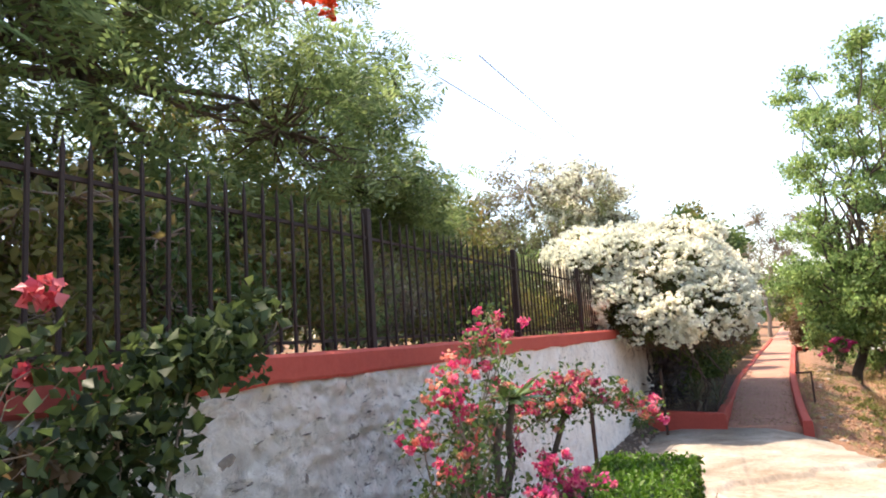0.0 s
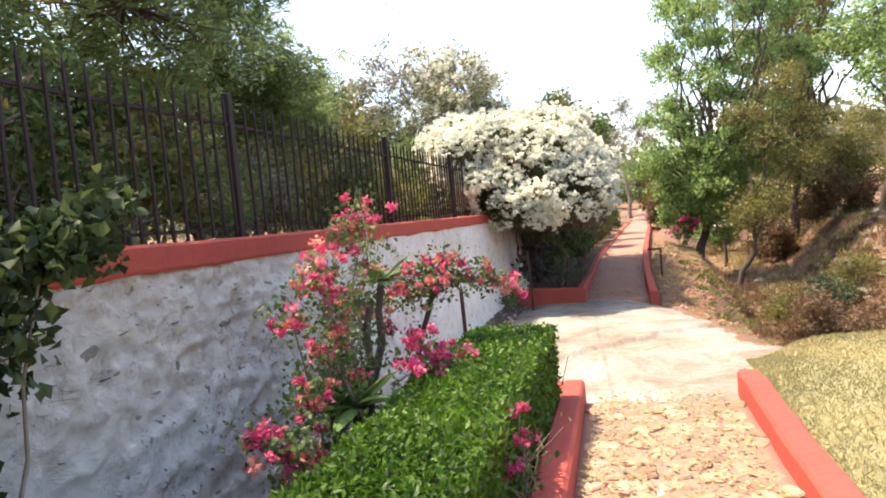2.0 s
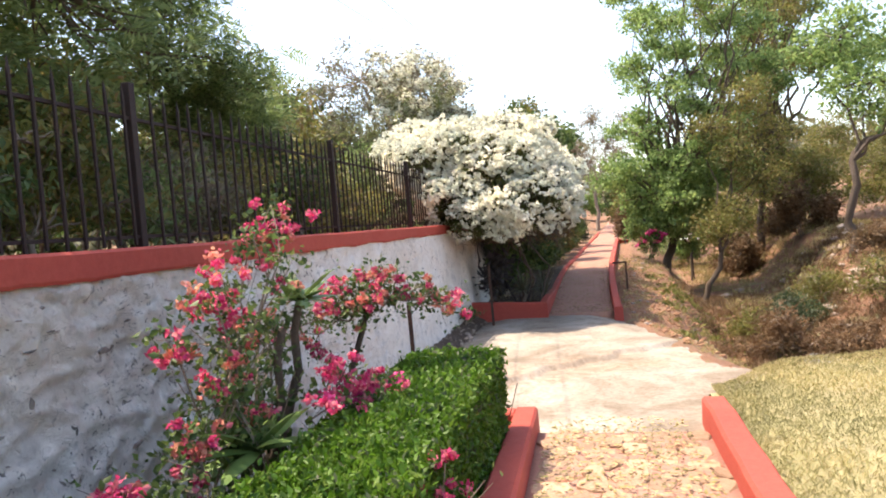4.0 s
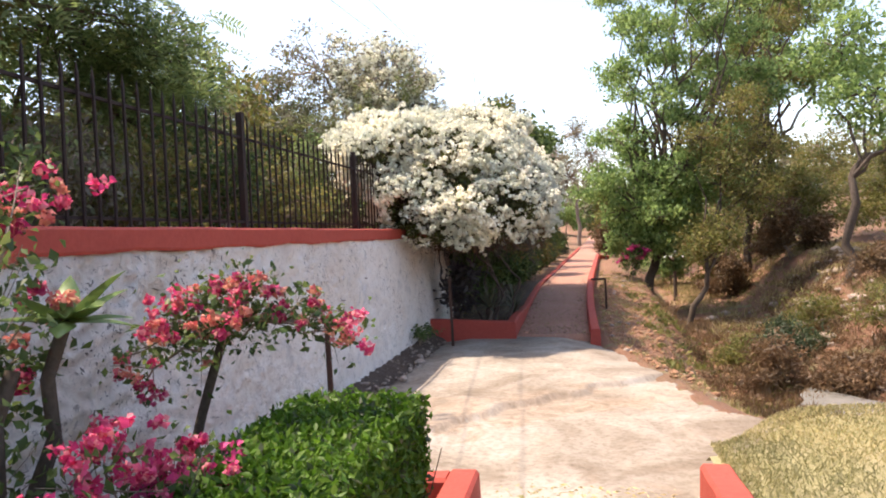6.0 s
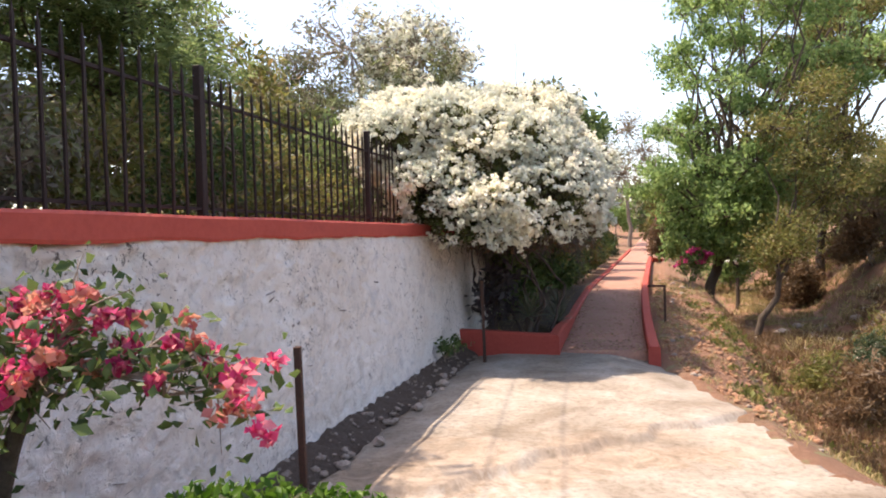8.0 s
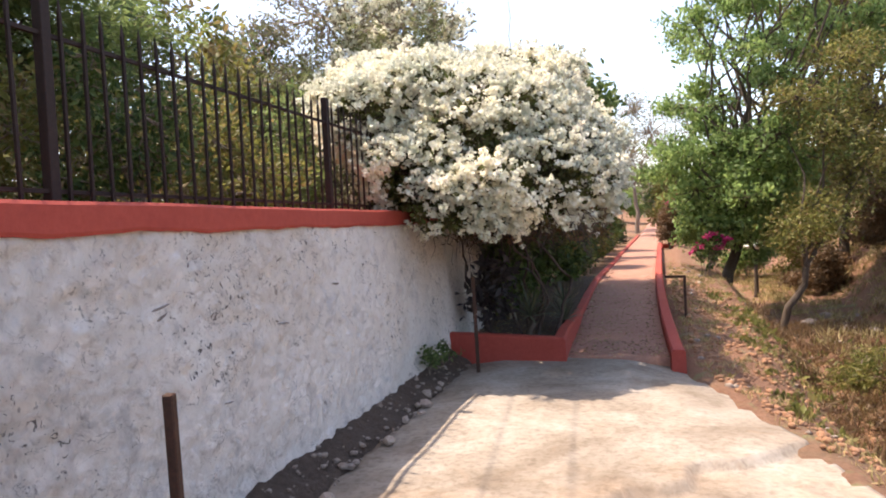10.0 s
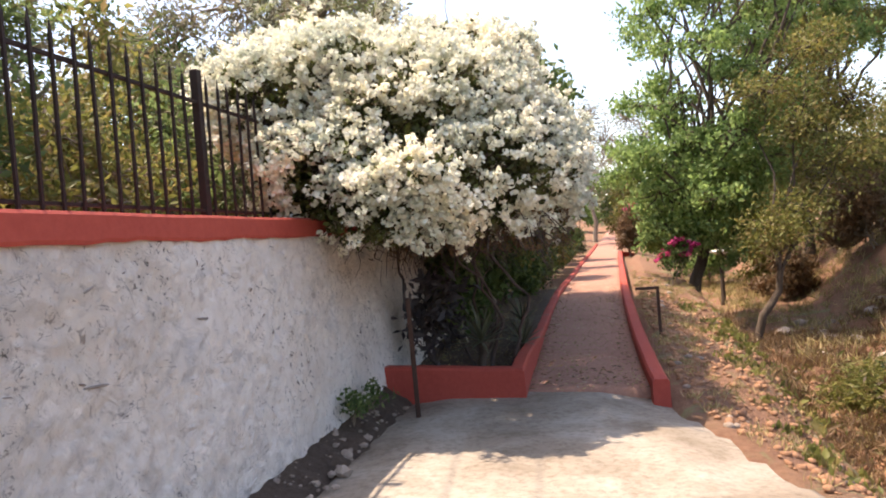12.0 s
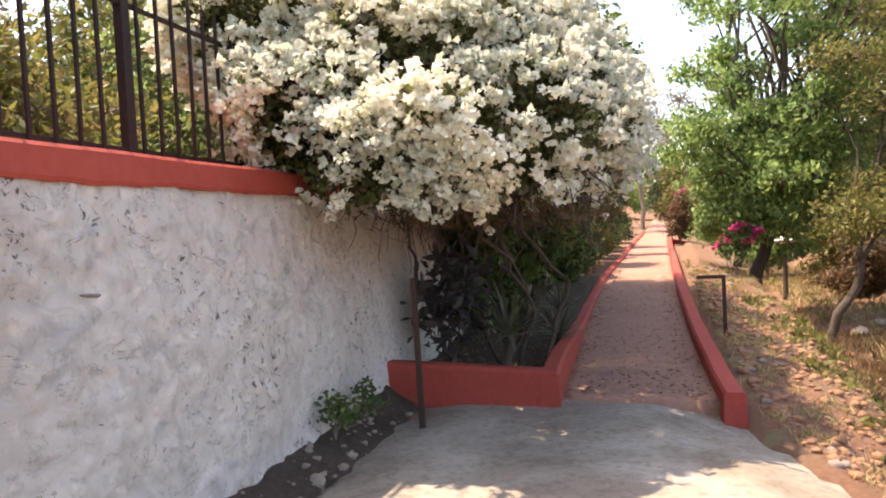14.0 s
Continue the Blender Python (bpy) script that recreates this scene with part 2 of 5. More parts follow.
def fast_mesh(name, verts, faces, material, parent=None, label=""):
    """verts (n, 3); faces (m, 3) or (m, 4), as arrays."""
    verts, faces = np.asarray(verts, np.float32), np.asarray(faces, np.int32)
    me = bpy.data.meshes.new(name)
    me.vertices.add(len(verts))
    me.vertices.foreach_set("co", verts.ravel())
    k = faces.shape[1]
    me.loops.add(faces.size)
    me.loops.foreach_set("vertex_index", faces.ravel())
    me.polygons.add(len(faces))
    me.polygons.foreach_set("loop_start", np.arange(len(faces), dtype=np.int32) * k)
    me.materials.append(material)
    me.update(calc_edges=True)
    ob = new(name, me)
    ob.parent = parent
    if label:
        ob["label"] = label
    return ob


def leaves(rng, centres, length, width, up=0.3, spread=0.35, fold=0.25):
    """One folded leaf of two triangles at every centre; returns verts, faces."""
    n = len(centres)
    d = rng.normal(size=(n, 3))
    d[:, 2] += up
    d /= np.linalg.norm(d, axis=1)[:, None]
    s = np.cross(d, rng.normal(size=(n, 3)))
    s /= np.linalg.norm(s, axis=1)[:, None] + 1e-9
    k = np.cross(d, s)
    f = rng.uniform(1 - spread, 1 + spread, (n, 1))
    base = centres - d * length * f * 0.5
    v = np.empty((n, 4, 3))
    v[:, 0] = base
    v[:, 1] = base + d * length * f * 0.5 + s * width * f * 0.5 + k * width * f * fold
    v[:, 2] = base + d * length * f
    v[:, 3] = base + d * length * f * 0.5 - s * width * f * 0.5 + k * width * f * fold
    i = np.arange(n)[:, None] * 4
    faces = np.concatenate([i + [0, 1, 2], i + [0, 2, 3]], 0)
    return v.reshape(-1, 3), faces


def pinnate(rng, centres, length, pairs, leaflet, droop=0.35):
    """Feathery compound leaves: pairs of leaflets along a drooping rachis at every centre; returns verts, faces."""
    n = len(centres)
    d = rng.normal(size=(n, 3))
    d[:, 2] = d[:, 2] * 0.45 - droop
    d /= np.linalg.norm(d, axis=1)[:, None]
    s = np.cross(d, np.array((0, 0, 1.0)) + rng.normal(size=(n, 3)) * 0.35)
    s /= np.linalg.norm(s, axis=1)[:, None] + 1e-9
    k = np.cross(s, d)
    L = length * rng.uniform(0.7, 1.25, (n, 1))
    out = []
    for i in range(pairs):
        t = (i + 0.7) / pairs
        p = centres + d * L * t - np.array((0, 0, 0.25)) * L * t * t
        w = leaflet * (1.15 - 0.5 * abs(t - 0.4))
        for side in (-1, 1):
            u = s * side + d * 0.45 - k * 0.12
            u = u + rng.normal(size=u.shape) * 0.12
            a = p + u * w * 0.5 + d * w * 0.16
            b = p + u * w * 0.5 - d * w * 0.16
            out.append(np.stack([p, a, p + u * w, b], 1))
    v = np.concatenate(out, 0)
    i = np.arange(len(v))[:, None] * 4
    return v.reshape(-1, 3), np.concatenate([i + [0, 1, 2], i + [0, 2, 3]], 0)


def leaf_mesh(name, rng, centres, length, width, material, parent, at=(0, 0, 0), up=0.3, label=""):
    v, f = leaves(rng, np.asarray(centres), length, width, up)
    return fast_mesh(name, v - np.asarray(at), f, material, parent, label)


def tubes(segments, sides=6):
    """Tapered tubes along (p, q, rp, rq)."""
    V, F, last = [], [], None
    for p, q, rp, rq in segments:
        p, q = np.asarray(p, float), np.asarray(q, float)
        d = q - p
        d = d / (np.linalg.norm(d) + 1e-9)
        joined = last is not None and np.allclose(last, p, atol=1e-6)
        if not joined:
            a = np.cross(d, (0.3, 0.9, 0.2) if abs(d[2]) > 0.8 else (0, 0, 1))
        else:
            a = a - d * np.dot(a, d)
        a /= np.linalg.norm(a) + 1e-9
        b = np.cross(d, a)
        for c, r in (((q, rq),) if joined else ((p - d * rp * 0.3, rp), (q, rq))):
            for j in range(sides):
                t = 2 * math.pi * j / sides
                V.append(c + a * r * math.cos(t) + b * r * math.sin(t))
        o = len(V) - 2 * sides
        F += [(o + j, o + (j + 1) % sides, o + sides + (j + 1) % sides, o + sides + j) for j in range(sides)]
        last = q
    return np.array(V), np.array(F)


def scatter(rng, tips, count, radius, flat=0.7):
    """Points clumped round the tips, thinning outwards."""
    tips = np.asarray(tips)
    c = tips[rng.integers(0, len(tips), count)]
    o = rng.normal(size=(count, 3)) * radius
    o[:, 2] *= flat
    return c + o


def box(bm, x0, x1, y0, y1, z0, z1):
    vs = [bm.verts.new(c) for c in ((x0, y0, z0), (x1, y0, z0), (x1, y1, z0), (x0, y1, z0), (x0, y0, z1), (x1, y0, z1), (x1, y1, z1), (x0, y1, z1))]
    for f in ((0, 3, 2, 1), (4, 5, 6, 7), (0, 1, 5, 4), (1, 2, 6, 5), (2, 3, 7, 6), (3, 0, 4, 7)):
        bm.faces.new([vs[i] for i in f])


# ---- the lie of the land ----
def lerp_table(v, table):
    return float(np.interp(v, [a for a, _ in table], [b for _, b in table]))


def smooth(a, b, v):
    t = min(1.0, max(0.0, (v - a) / (b - a)))
    return t * t * (3 - 2 * t)


WALK_Z = ((-12, -0.45), (-6, -0.49), (-4.3, -0.52), (-3, -0.60), (-1.4, -0.71), (3.0, -0.73), (5.8, -0.77), (7.4, -0.75), (8.6, -0.69), (10.5, -0.60), (13, -0.49), (16, -0.46), (20, -0.46), (26.5, -0.44), (36, -0.32), (45, 0.06), (52, 0.36), (70, 0.9))
PATH_MID = ((5.0, 2.56), (6.5, 2.53), (8.6, 2.53), (10.5, 2.55), (13, 2.61), (16, 2.73), (20, 2.90), (26.5, 3.16), (36, 3.6), (45, 4.27), (52, 4.72), (70, 6.0))
PATH_W = 1.24


def walk_z(y):
    return lerp_table(y, WALK_Z)


def path_mid(y):
    return lerp_table(y, PATH_MID)


def bank_edge(y):
    """The right-hand edge of the walked strip."""
    return lerp_table(y, ((-0.2, 5.3), (0.45, 5.0), (1.2, 4.3), (5.7, 3.45), (7.0, path_mid(7) + 0.95), (70, path_mid(70) + 0.95)))


def lawn_edge(x):
    return -0.68 + 1.0 * smooth(3.9, 4.9, x) + 0.10 * max(0, x - 4.9) + 0.05 * math.sin(x * 3.1) + 0.08 * noise.noise(Vector((x * 2, 1, 0)))


def land(x, y):
    w = walk_z(y)
    if y < 0.6:                                         # planted bed, walk, lawn
        lawn = -0.60 + 0.045 * max(0, x - 4) + 0.02 * math.sin(x * 0.9 + y)
        z = w + (lawn - w) * smooth(3.7, 4.0, x) * smooth(lawn_edge(x) + 0.22, lawn_edge(x) - 0.02, y)
    if y > 0.2:
        r = x - bank_edge(y)
        far = w + 0.08 * smooth(5.5, 8, y) - 0.30 * max(0.0, min(r, 1.0)) - 1.15 * max(0.0, min(r - 1.0, 0.9))   # bare bank down to the gully
        far += 1.75 * smooth(7.6, 10.2, x - (y - 13) * 0.06 + 0.5 * noise.noise(Vector((y * 0.5, 2, 0)))) + 2.2 * smooth(12, 26, x)
        creek = w - 1.15 * smooth(-0.1, 2.0, r) + 2.2 * smooth(8.2, 11.5, x)
        k = smooth(4.6, 6.7, y + 0.15 * (x - 4.5) + 0.4 * noise.noise(Vector((x * 0.6, y * 0.6, 3))))
        z2 = creek * (1 - k) + far * k
        t = smooth(0.2, 0.9, y + 0.2 * math.sin(x * 2))
        z = z2 if y >= 0.6 and t >= 1 else (z if y < 0.6 else w) * (1 - t) + z2 * t
        if r > 0:
            z += min(1, r) * 0.16 * noise.noise(Vector((x * 1.3, y * 1.3, 0))) + min(1, r) * 0.07 * noise.noise(Vector((x * 4, y * 4, 5)))
    if x < path_mid(y) - 1.1 and y > 14:                # rises left of the path
        z += 0.35 * smooth(0, 3, path_mid(y) - 1.1 - x)
    d = math.hypot(x, y)
    if d > 45:
        z += 2.5 * smooth(45, 160, d) * (0.6 + 0.4 * noise.noise(Vector((x * 0.02, y * 0.02, 1))))
    if x < 0.12 and y < 14:                             # terrace held up by the wall
        z = 1.12
    return z


def steps(stops):
    out = []
    for a, b, s in stops:
        out += list(np.arange(a, b, s))
    return out


gx = steps([(-900, -100, 200), (-100, -12, 11), (-12, -2, 1.0), (-2, 0, 0.5), (0, 0.3, 0.1), (0.3, 9, 0.12), (9, 16, 0.35), (16, 40, 2), (40, 120, 10), (120, 901, 195)])
gy = steps([(-900, -100, 200), (-100, -12, 11), (-12, -2, 0.5), (-2, 12, 0.12), (12, 26, 0.3), (26, 60, 1.5), (60, 160, 10), (160, 901, 185)])
gv = [(x, y, land(x, y) - ((0.16 if x < bank_edge(y) - 0.15 else 0.05) if 0.3 < x < bank_edge(y) and -1.6 < y < 60 else 0.02)) for y in gy for x in gx]
nx = len(gx)
gf = [(j * nx + i, j * nx + i + 1, (j + 1) * nx + i + 1, (j + 1) * nx + i) for j in range(len(gy) - 1) for i in range(nx - 1)]
ground = fast_mesh("ground", gv, gf, M_SOIL)
ground.data.shade_smooth()
tagged(ground, "dry reddish earth falling away to a weedy gully", "ground", kind="structure")


def strip(name, material, y0, y1, left, right, lift, label, category, ny=120, nxs=24, depth=0.12, bumpy=0.012):
    """A sheet with thickness over the land between two edges."""
    V, F = [], []
    for j in range(ny + 1):
        y = y0 + (y1 - y0) * j / ny
        a, b = left(y), right(y)
        for i in range(nxs + 1):
            x = a + (b - a) * i / nxs
            V.append((x, y, walk_z(y) + lift(x, y) + bumpy * noise.noise(Vector((x * 2, y * 2, 2)))))
    n = nxs + 1
    F = [(j * n + i, j * n + i + 1, (j + 1) * n + i + 1, (j + 1) * n + i) for j in range(ny) for i in range(nxs)]
    rim = [i for i in range(n)] + [j * n + nxs for j in range(1, ny + 1)] + [ny * n + i for i in range(nxs - 1, -1, -1)] + [j * n for j in range(ny - 1, 0, -1)]
    o = len(V)
    V += [(V[i][0], V[i][1], V[i][2] - depth) for i in rim]
    m = len(rim)
    F += [(rim[(k + 1) % m], rim[k], o + k, o + (k + 1) % m) for k in range(m)]
    ob = mesh_object(name, V, F, material, smooth=True)
    return tagged(ob, label, category, kind="structure")


# concrete crossing, with an upper pour that ends in a broken lip
def slab_right(y):
    return bank_edge(y) + 0.06 * noise.noise(Vector((y * 1.5, 0, 7)))


def slab_left(y):
    return 0.74 + 0.10 * noise.noise(Vector((y * 0.9, 4, 0))) + 0.04 * noise.noise(Vector((y * 4, 4, 0)))


def slab_lift(x, y):
    return 0.02 - 0.065 * smooth(0.07, -0.04, y - 1.05 * (x - 1.45) - 0.2 + 0.30 * noise.noise(Vector((x * 2.2, y * 2.2, 9)))) - 0.025 * smooth(0.06, -0.06, y - 0.5 * x + 0.9 + 0.25 * noise.noise(Vector((x * 3, y * 3, 4)))) * smooth(3.2, 1.6, x) + 0.015 * noise.noise(Vector((x * 3, y * 3, 6))) - 0.16 * smooth(3.0, 4.2, x) * smooth(2.0, 4.5, y) - 0.03 * smooth(1.2, 0.7, x) - 0.10 * smooth(2.4, 3.3, x) * smooth(4.4, 5.7, y)


strip("pavement", M_CONCRETE, -1.6, 5.95, slab_left, slab_right, slab_lift, "sunlit worn concrete crossing stained with red earth", "pavement", 230, 84)
strip("road", M_BRICK_PATH, 5.93, 62, lambda y: path_mid(y) - PATH_W / 2 - 0.05, lambda y: path_mid(y) + PATH_W / 2 + 0.05, lambda x, y: 0.03,
      "narrow red earth footpath climbing between red kerbs", "path", 240, 10)

# ---- retaining wall with its red cap ----
WALL_Y0, WALL_Y1, CAP_Z = -12.0, 14.0, 1.192


def chip_limewash(m):
    """Flaked spots in loose groups and hairline cracks, showing the dark mortar."""
    nt = m.node_tree
    b = nt.nodes["Principled BSDF"]
    pos = nt.nodes.new("ShaderNodeNewGeometry").outputs["Position"]
    base = b.inputs["Base Color"].links[0].from_socket
    group = ramp(nt, noise_node(nt, 1.5, 3, 0.5, pos, 0.3), [(0.49, (0, 0, 0)), (0.60, (1, 1, 1))])
    fleck = ramp(nt, noise_node(nt, 21, 4, 0.6, pos, 0.9), [(0.605, (0, 0, 0)), (0.635, (0.9, 0.9, 0.9))])
    col = mix_colour(nt, mix_colour(nt, 1.0, group, fleck, "MULTIPLY"), base, (0.10, 0.085, 0.075))
    squash = nt.nodes.new("ShaderNodeMapping")
    squash.inputs["Scale"].default_value = (1.0, 1.0, 2.4)
    nt.links.new(pos, squash.inputs["Vector"])
    line = ramp(nt, noise_node(nt, 3.2, 5, 0.6, squash.outputs[0], 0.7), [(0.492, (0, 0, 0)), (0.5, (1, 1, 1)), (0.508, (0, 0, 0))])
    gate = ramp(nt, noise_node(nt, 4.0, 2, 0.5, pos, 0.0), [(0.55, (0, 0, 0)), (0.61, (0.85, 0.85, 0.85))])
    col = mix_colour(nt, mix_colour(nt, 1.0, line, gate, "MULTIPLY"), col, (0.16, 0.14, 0.12))
    nt.links.new(col, b.inputs["Base Color"])


chip_limewash(M_WHITEWASH)


def face_x(z):
    return 0.30 + 0.17 * (1.04 - z) / 1.8


def wall_lump(y, z):
    """Rubble under the limewash: bolder and sharper towards the near end."""
    k = 1 + 1.4 * smooth(0.5, -3.0, y)
    n1, n2 = abs(noise.noise(Vector((3, y * 3.4, z * 5)))), abs(noise.noise(Vector((5, y * 7.5, z * 10))))
    return 0.022 * noise.noise(Vector((0, y * 2.1, z * 2.6))) + k * (0.026 * (0.25 - n1) + 0.024 * (0.2 - n2) + 0.008 * noise.noise(Vector((7, y * 15, z * 18))))


def build_wall():
    V, F = [], []
    ys = np.concatenate([np.arange(WALL_Y0, -7.5, 0.1), np.arange(-7.5, 6.2, 0.028), np.arange(6.2, WALL_Y1 + 0.01, 0.1)])
    zs = np.linspace(-1.0, 1.06, 76)
    for y in ys:
        for z in zs:
            lump = wall_lump(y, z)
            V.append((face_x(z) + lump, y, z))
    n, m = len(zs), len(ys)
    F = [(j * n + i, (j + 1) * n + i, (j + 1) * n + i + 1, j * n + i + 1) for j in range(m - 1) for i in range(n - 1)]
    o = len(V)
    for y in ys:
        V += [(-0.25, y, -1.0), (-0.25, y, 1.06)]
    for j in range(m - 1):
        a = o + 2 * j
        F += [(a, a + 1, a + 3, a + 2), (j * n + n - 1, (j + 1) * n + n - 1, a + 3, a + 1), (j * n, a, a + 2, (j + 1) * n)]
    F += [tuple(range(n)) + (o + 1, o), tuple((m - 1) * n + i for i in reversed(range(n))) + (o + 2 * m - 2, o + 2 * m - 1)]
    return tagged(mesh_object("wall_west", V, F, M_WHITEWASH, smooth=True), "whitewashed rubble retaining wall with chipped limewash", "wall", kind="structure")


build_wall()


def build_cap():
    """Red band: wavy painted lower edge, slightly rounded arris."""
    V, F = [], []
    ys = np.arange(WALL_Y0, WALL_Y1 + 0.01, 0.07)
    for y in ys:
        low = 1.035 + 0.02 * noise.noise(Vector((y * 1.7, 0, 0))) + 0.012 * noise.noise(Vector((y * 7, 2, 0)))
        top = CAP_Z + 0.008 * noise.noise(Vector((y * 1.1, 5, 0))) + 0.02 * smooth(-4, -7, y)
        out = 0.335 + 0.010 * noise.noise(Vector((y * 2, 9, 0)))
        V += [(0.2, y, low), (out - 0.008, y, low), (out, y, low + 0.02), (out, y, top - 0.018), (out - 0.015, y, top), (-0.27, y, top), (-0.27, y, low)]
    n = 7
    F = [(j * n + i, (j + 1) * n + i, (j + 1) * n + (i + 1) % n, j * n + (i + 1) % n) for j in range(len(ys) - 1) for i in range(n)]
    F += [tuple(range(n)), tuple((len(ys) - 1) * n + i for i in reversed(range(n)))]
    return tagged(mesh_object("trim", V, F, M_RED), "red-painted coping band along the top of the wall", "coping", kind="structure")


build_cap()


# ---- iron fence on the wall ----
def build_fence():
    e = thing("fence", (0, 0, CAP_Z), "black iron picket fence with pointed bars on the wall", "fence")
    def local(bm, name):
        bmesh.ops.translate(bm, verts=bm.verts, vec=(0, 0, -CAP_Z))
        return part(name, bm, M_IRON, e)
    for y in (-10.5, -7.0, -3.52, 0.0, 3.26, 6.5):
        bm = bmesh.new()
        box(bm, -0.03, 0.03, y - 0.03, y + 0.03, CAP_Z - 0.05, 2.275)
        bmesh.ops.bevel(bm, geom=bm.edges[:], offset=0.004, segments=1, affect="EDGES")
        local(bm, "post")
    for z in (2.04, 1.262):
        bm = bmesh.new()
        box(bm, -0.010, 0.014, -12, 6.5, z - 0.011, z + 0.011)
        local(bm, "rail")
    bm = bmesh.new()
    box(bm, -0.0085, 0.0085, -0.0085, 0.0085, 0.01, 0.97)
    tip = bm.verts.new((0, 0, 1.06))
    top = [v for v in bm.verts if v.co.z > 0.96 and v is not tip]
    top.sort(key=lambda v: math.atan2(v.co.y, v.co.x))
    for i in range(4):
        bm.faces.new((top[i], top[(i + 1) % 4], tip))
    first = part("picket", bm, M_IRON, e)
    rng = random.Random(4)
    y, made = -11.9, 0
    while y < 6.45:
        near = min(abs(y - p) for p in (-10.5, -7.0, -3.52, 0.0, 3.26, 6.5))
        if near > 0.07:
            ob = first if made == 0 else first.copy()
            if made:
                scene.collection.objects.link(ob)
            ob.location = (0.026, y, rng.uniform(-0.015, 0.01))
            ob.rotation_euler = (rng.uniform(-0.012, 0.012), rng.uniform(-0.01, 0.01), 0)
            made += 1
        y += 0.148
    return e


build_fence()


# ---- red kerbs ----
def kerb(points, width, height, label, name="kerb", sink=0.15, seed=0):
    """A painted kerb along (x, y, top z), with worn arrises and slightly uneven sides."""
    pts = []
    for (a, b) in zip(points[:-1], points[1:]):
        n = max(2, int(math.dist(a[:2], b[:2]) / 0.25))
        pts += [tuple(np.asarray(a) + (np.asarray(b) - np.asarray(a)) * i / n) for i in range(n)]
    pts.append(points[-1])
    V, F = [], []
    for i, p in enumerate(pts):
        a, b = pts[max(0, i - 1)], pts[min(len(pts) - 1, i + 1)]
        d = np.array((b[0] - a[0], b[1] - a[1], 0.0))
        d /= np.linalg.norm(d)
        s = np.array((d[1], -d[0], 0))
        w = width / 2
        jig = 0.012 * noise.noise(Vector((p[0] * 2, p[1] * 2, seed)))
        top = p[2] + jig
        low = p[2] - height - sink
        for off, z in ((-w - 0.01, low), (-w, top - 0.025), (-w + 0.022, top), (w - 0.022, top), (w, top - 0.025), (w + 0.01, low)):
            V.append(np.array((p[0], p[1], z)) + s * (off + jig * 0.6))
    n = 6
    F = [(j * n + i, (j + 1) * n + i, (j + 1) * n + (i + 1) % n, j * n + (i + 1) % n) for j in range(len(pts) - 1) for i in range(n)]
    F += [tuple(range(n)), tuple((len(pts) - 1) * n + i for i in reversed(range(n)))]
    ob = mesh_object(name, V, F, M_RED)
    return tagged(ob, label, "kerb")


kerb([(2.36, -9.5, -0.30), (2.30, -4.3, -0.33), (2.21, -1.38, -0.52)], 0.20, 0.2, "red-painted masonry kerb edging the hedge bed", seed=1)
kerb([(2.11, -1.45, -0.53), (1.25, -1.45, -0.56), (0.75, -1.45, -0.60)], 0.18, 0.16, "red-painted kerb closing the end of the hedge bed", seed=2)
kerb([(3.78, -9.5, -0.30), (3.76, -4.3, -0.36), (3.84, -1.22, -0.50)], 0.20, 0.2, "red-painted masonry kerb between the paving and the lawn", seed=3)
kerb([(0.40, 5.82, -0.39), (1.92, 5.78, -0.455)], 0.17, 0.30, "red-painted front kerb of the shaded flower bed", seed=4)


def side_line(off, y0, y1, rise):
    ys = [y0] + [y for y in (6.6, 9, 11.5, 14, 17, 20, 24, 29, 34, 40, 46, 55, 62) if y0 < y < y1] + [y1]
    return [(path_mid(y) + off, y, walk_z(y) + rise) for y in ys]


kerb([(x + 0.02 * math.sin(y * 2.3), y, z - 0.22 * smooth(6.6, 10, y)) for x, y, z in side_line(-0.70, 5.69, 40, 0.30)], 0.16, 0.28, "red-painted kerb between the flower bed and the footpath", seed=5)
kerb(side_line(0.72, 5.70, 30, 0.17), 0.16, 0.34, "sunlit red-painted kerb along the open side of the footpath", seed=6)
kerb([(path_mid(30) + 0.83, 30.0, walk_z(30) + 0.15), (4.6, 30.1, -0.34), (5.05, 30.2, -0.45)], 0.2, 0.25, "red-painted kerb turning away from the footpath", seed=7)


# ---- planting helpers ----
def limb(rng, a, b, r0, r1, n=5, wob=0.06, sag=0.0):
    """A crooked tapered limb from a to b."""
    a, b = np.asarray(a, float), np.asarray(b, float)
    L = np.linalg.norm(b - a)
    pts = [a + (b - a) * i / n + (rng.normal(size=3) * wob * L if 0 < i < n else 0) - np.array((0, 0, sag * L * math.sin(math.pi * i / n))) for i in range(n + 1)]
    return [(pts[i], pts[i + 1], r0 + (r1 - r0) * i / n, r0 + (r1 - r0) * (i + 1) / n) for i in range(n)]


def in_lobe(rng, lobe, n, hollow=0.45):
    d = rng.normal(size=(n, 3))
    d /= np.linalg.norm(d, axis=1)[:, None]
    r = rng.uniform(hollow ** 3, 1, (n, 1)) ** (1 / 3)
    return np.array(lobe[:3]) + d * r * np.array(lobe[3:])


def bracts(rng, centres, radius, per, size, flat=0.8):
    """Flower heads: per papery bracts round every centre."""
    c = np.repeat(np.asarray(centres), per, 0)
    o = rng.normal(size=c.shape)
    o /= np.linalg.norm(o, axis=1)[:, None]
    o *= radius * rng.uniform(0.35, 1, (len(c), 1)) * np.repeat(rng.uniform(0.7, 1.35, (len(centres), 1)), per, 0)
    o[:, 2] *= flat
    return leaves(rng, c + o, size, size * 0.85, 0.2, 0.3, 0.3)


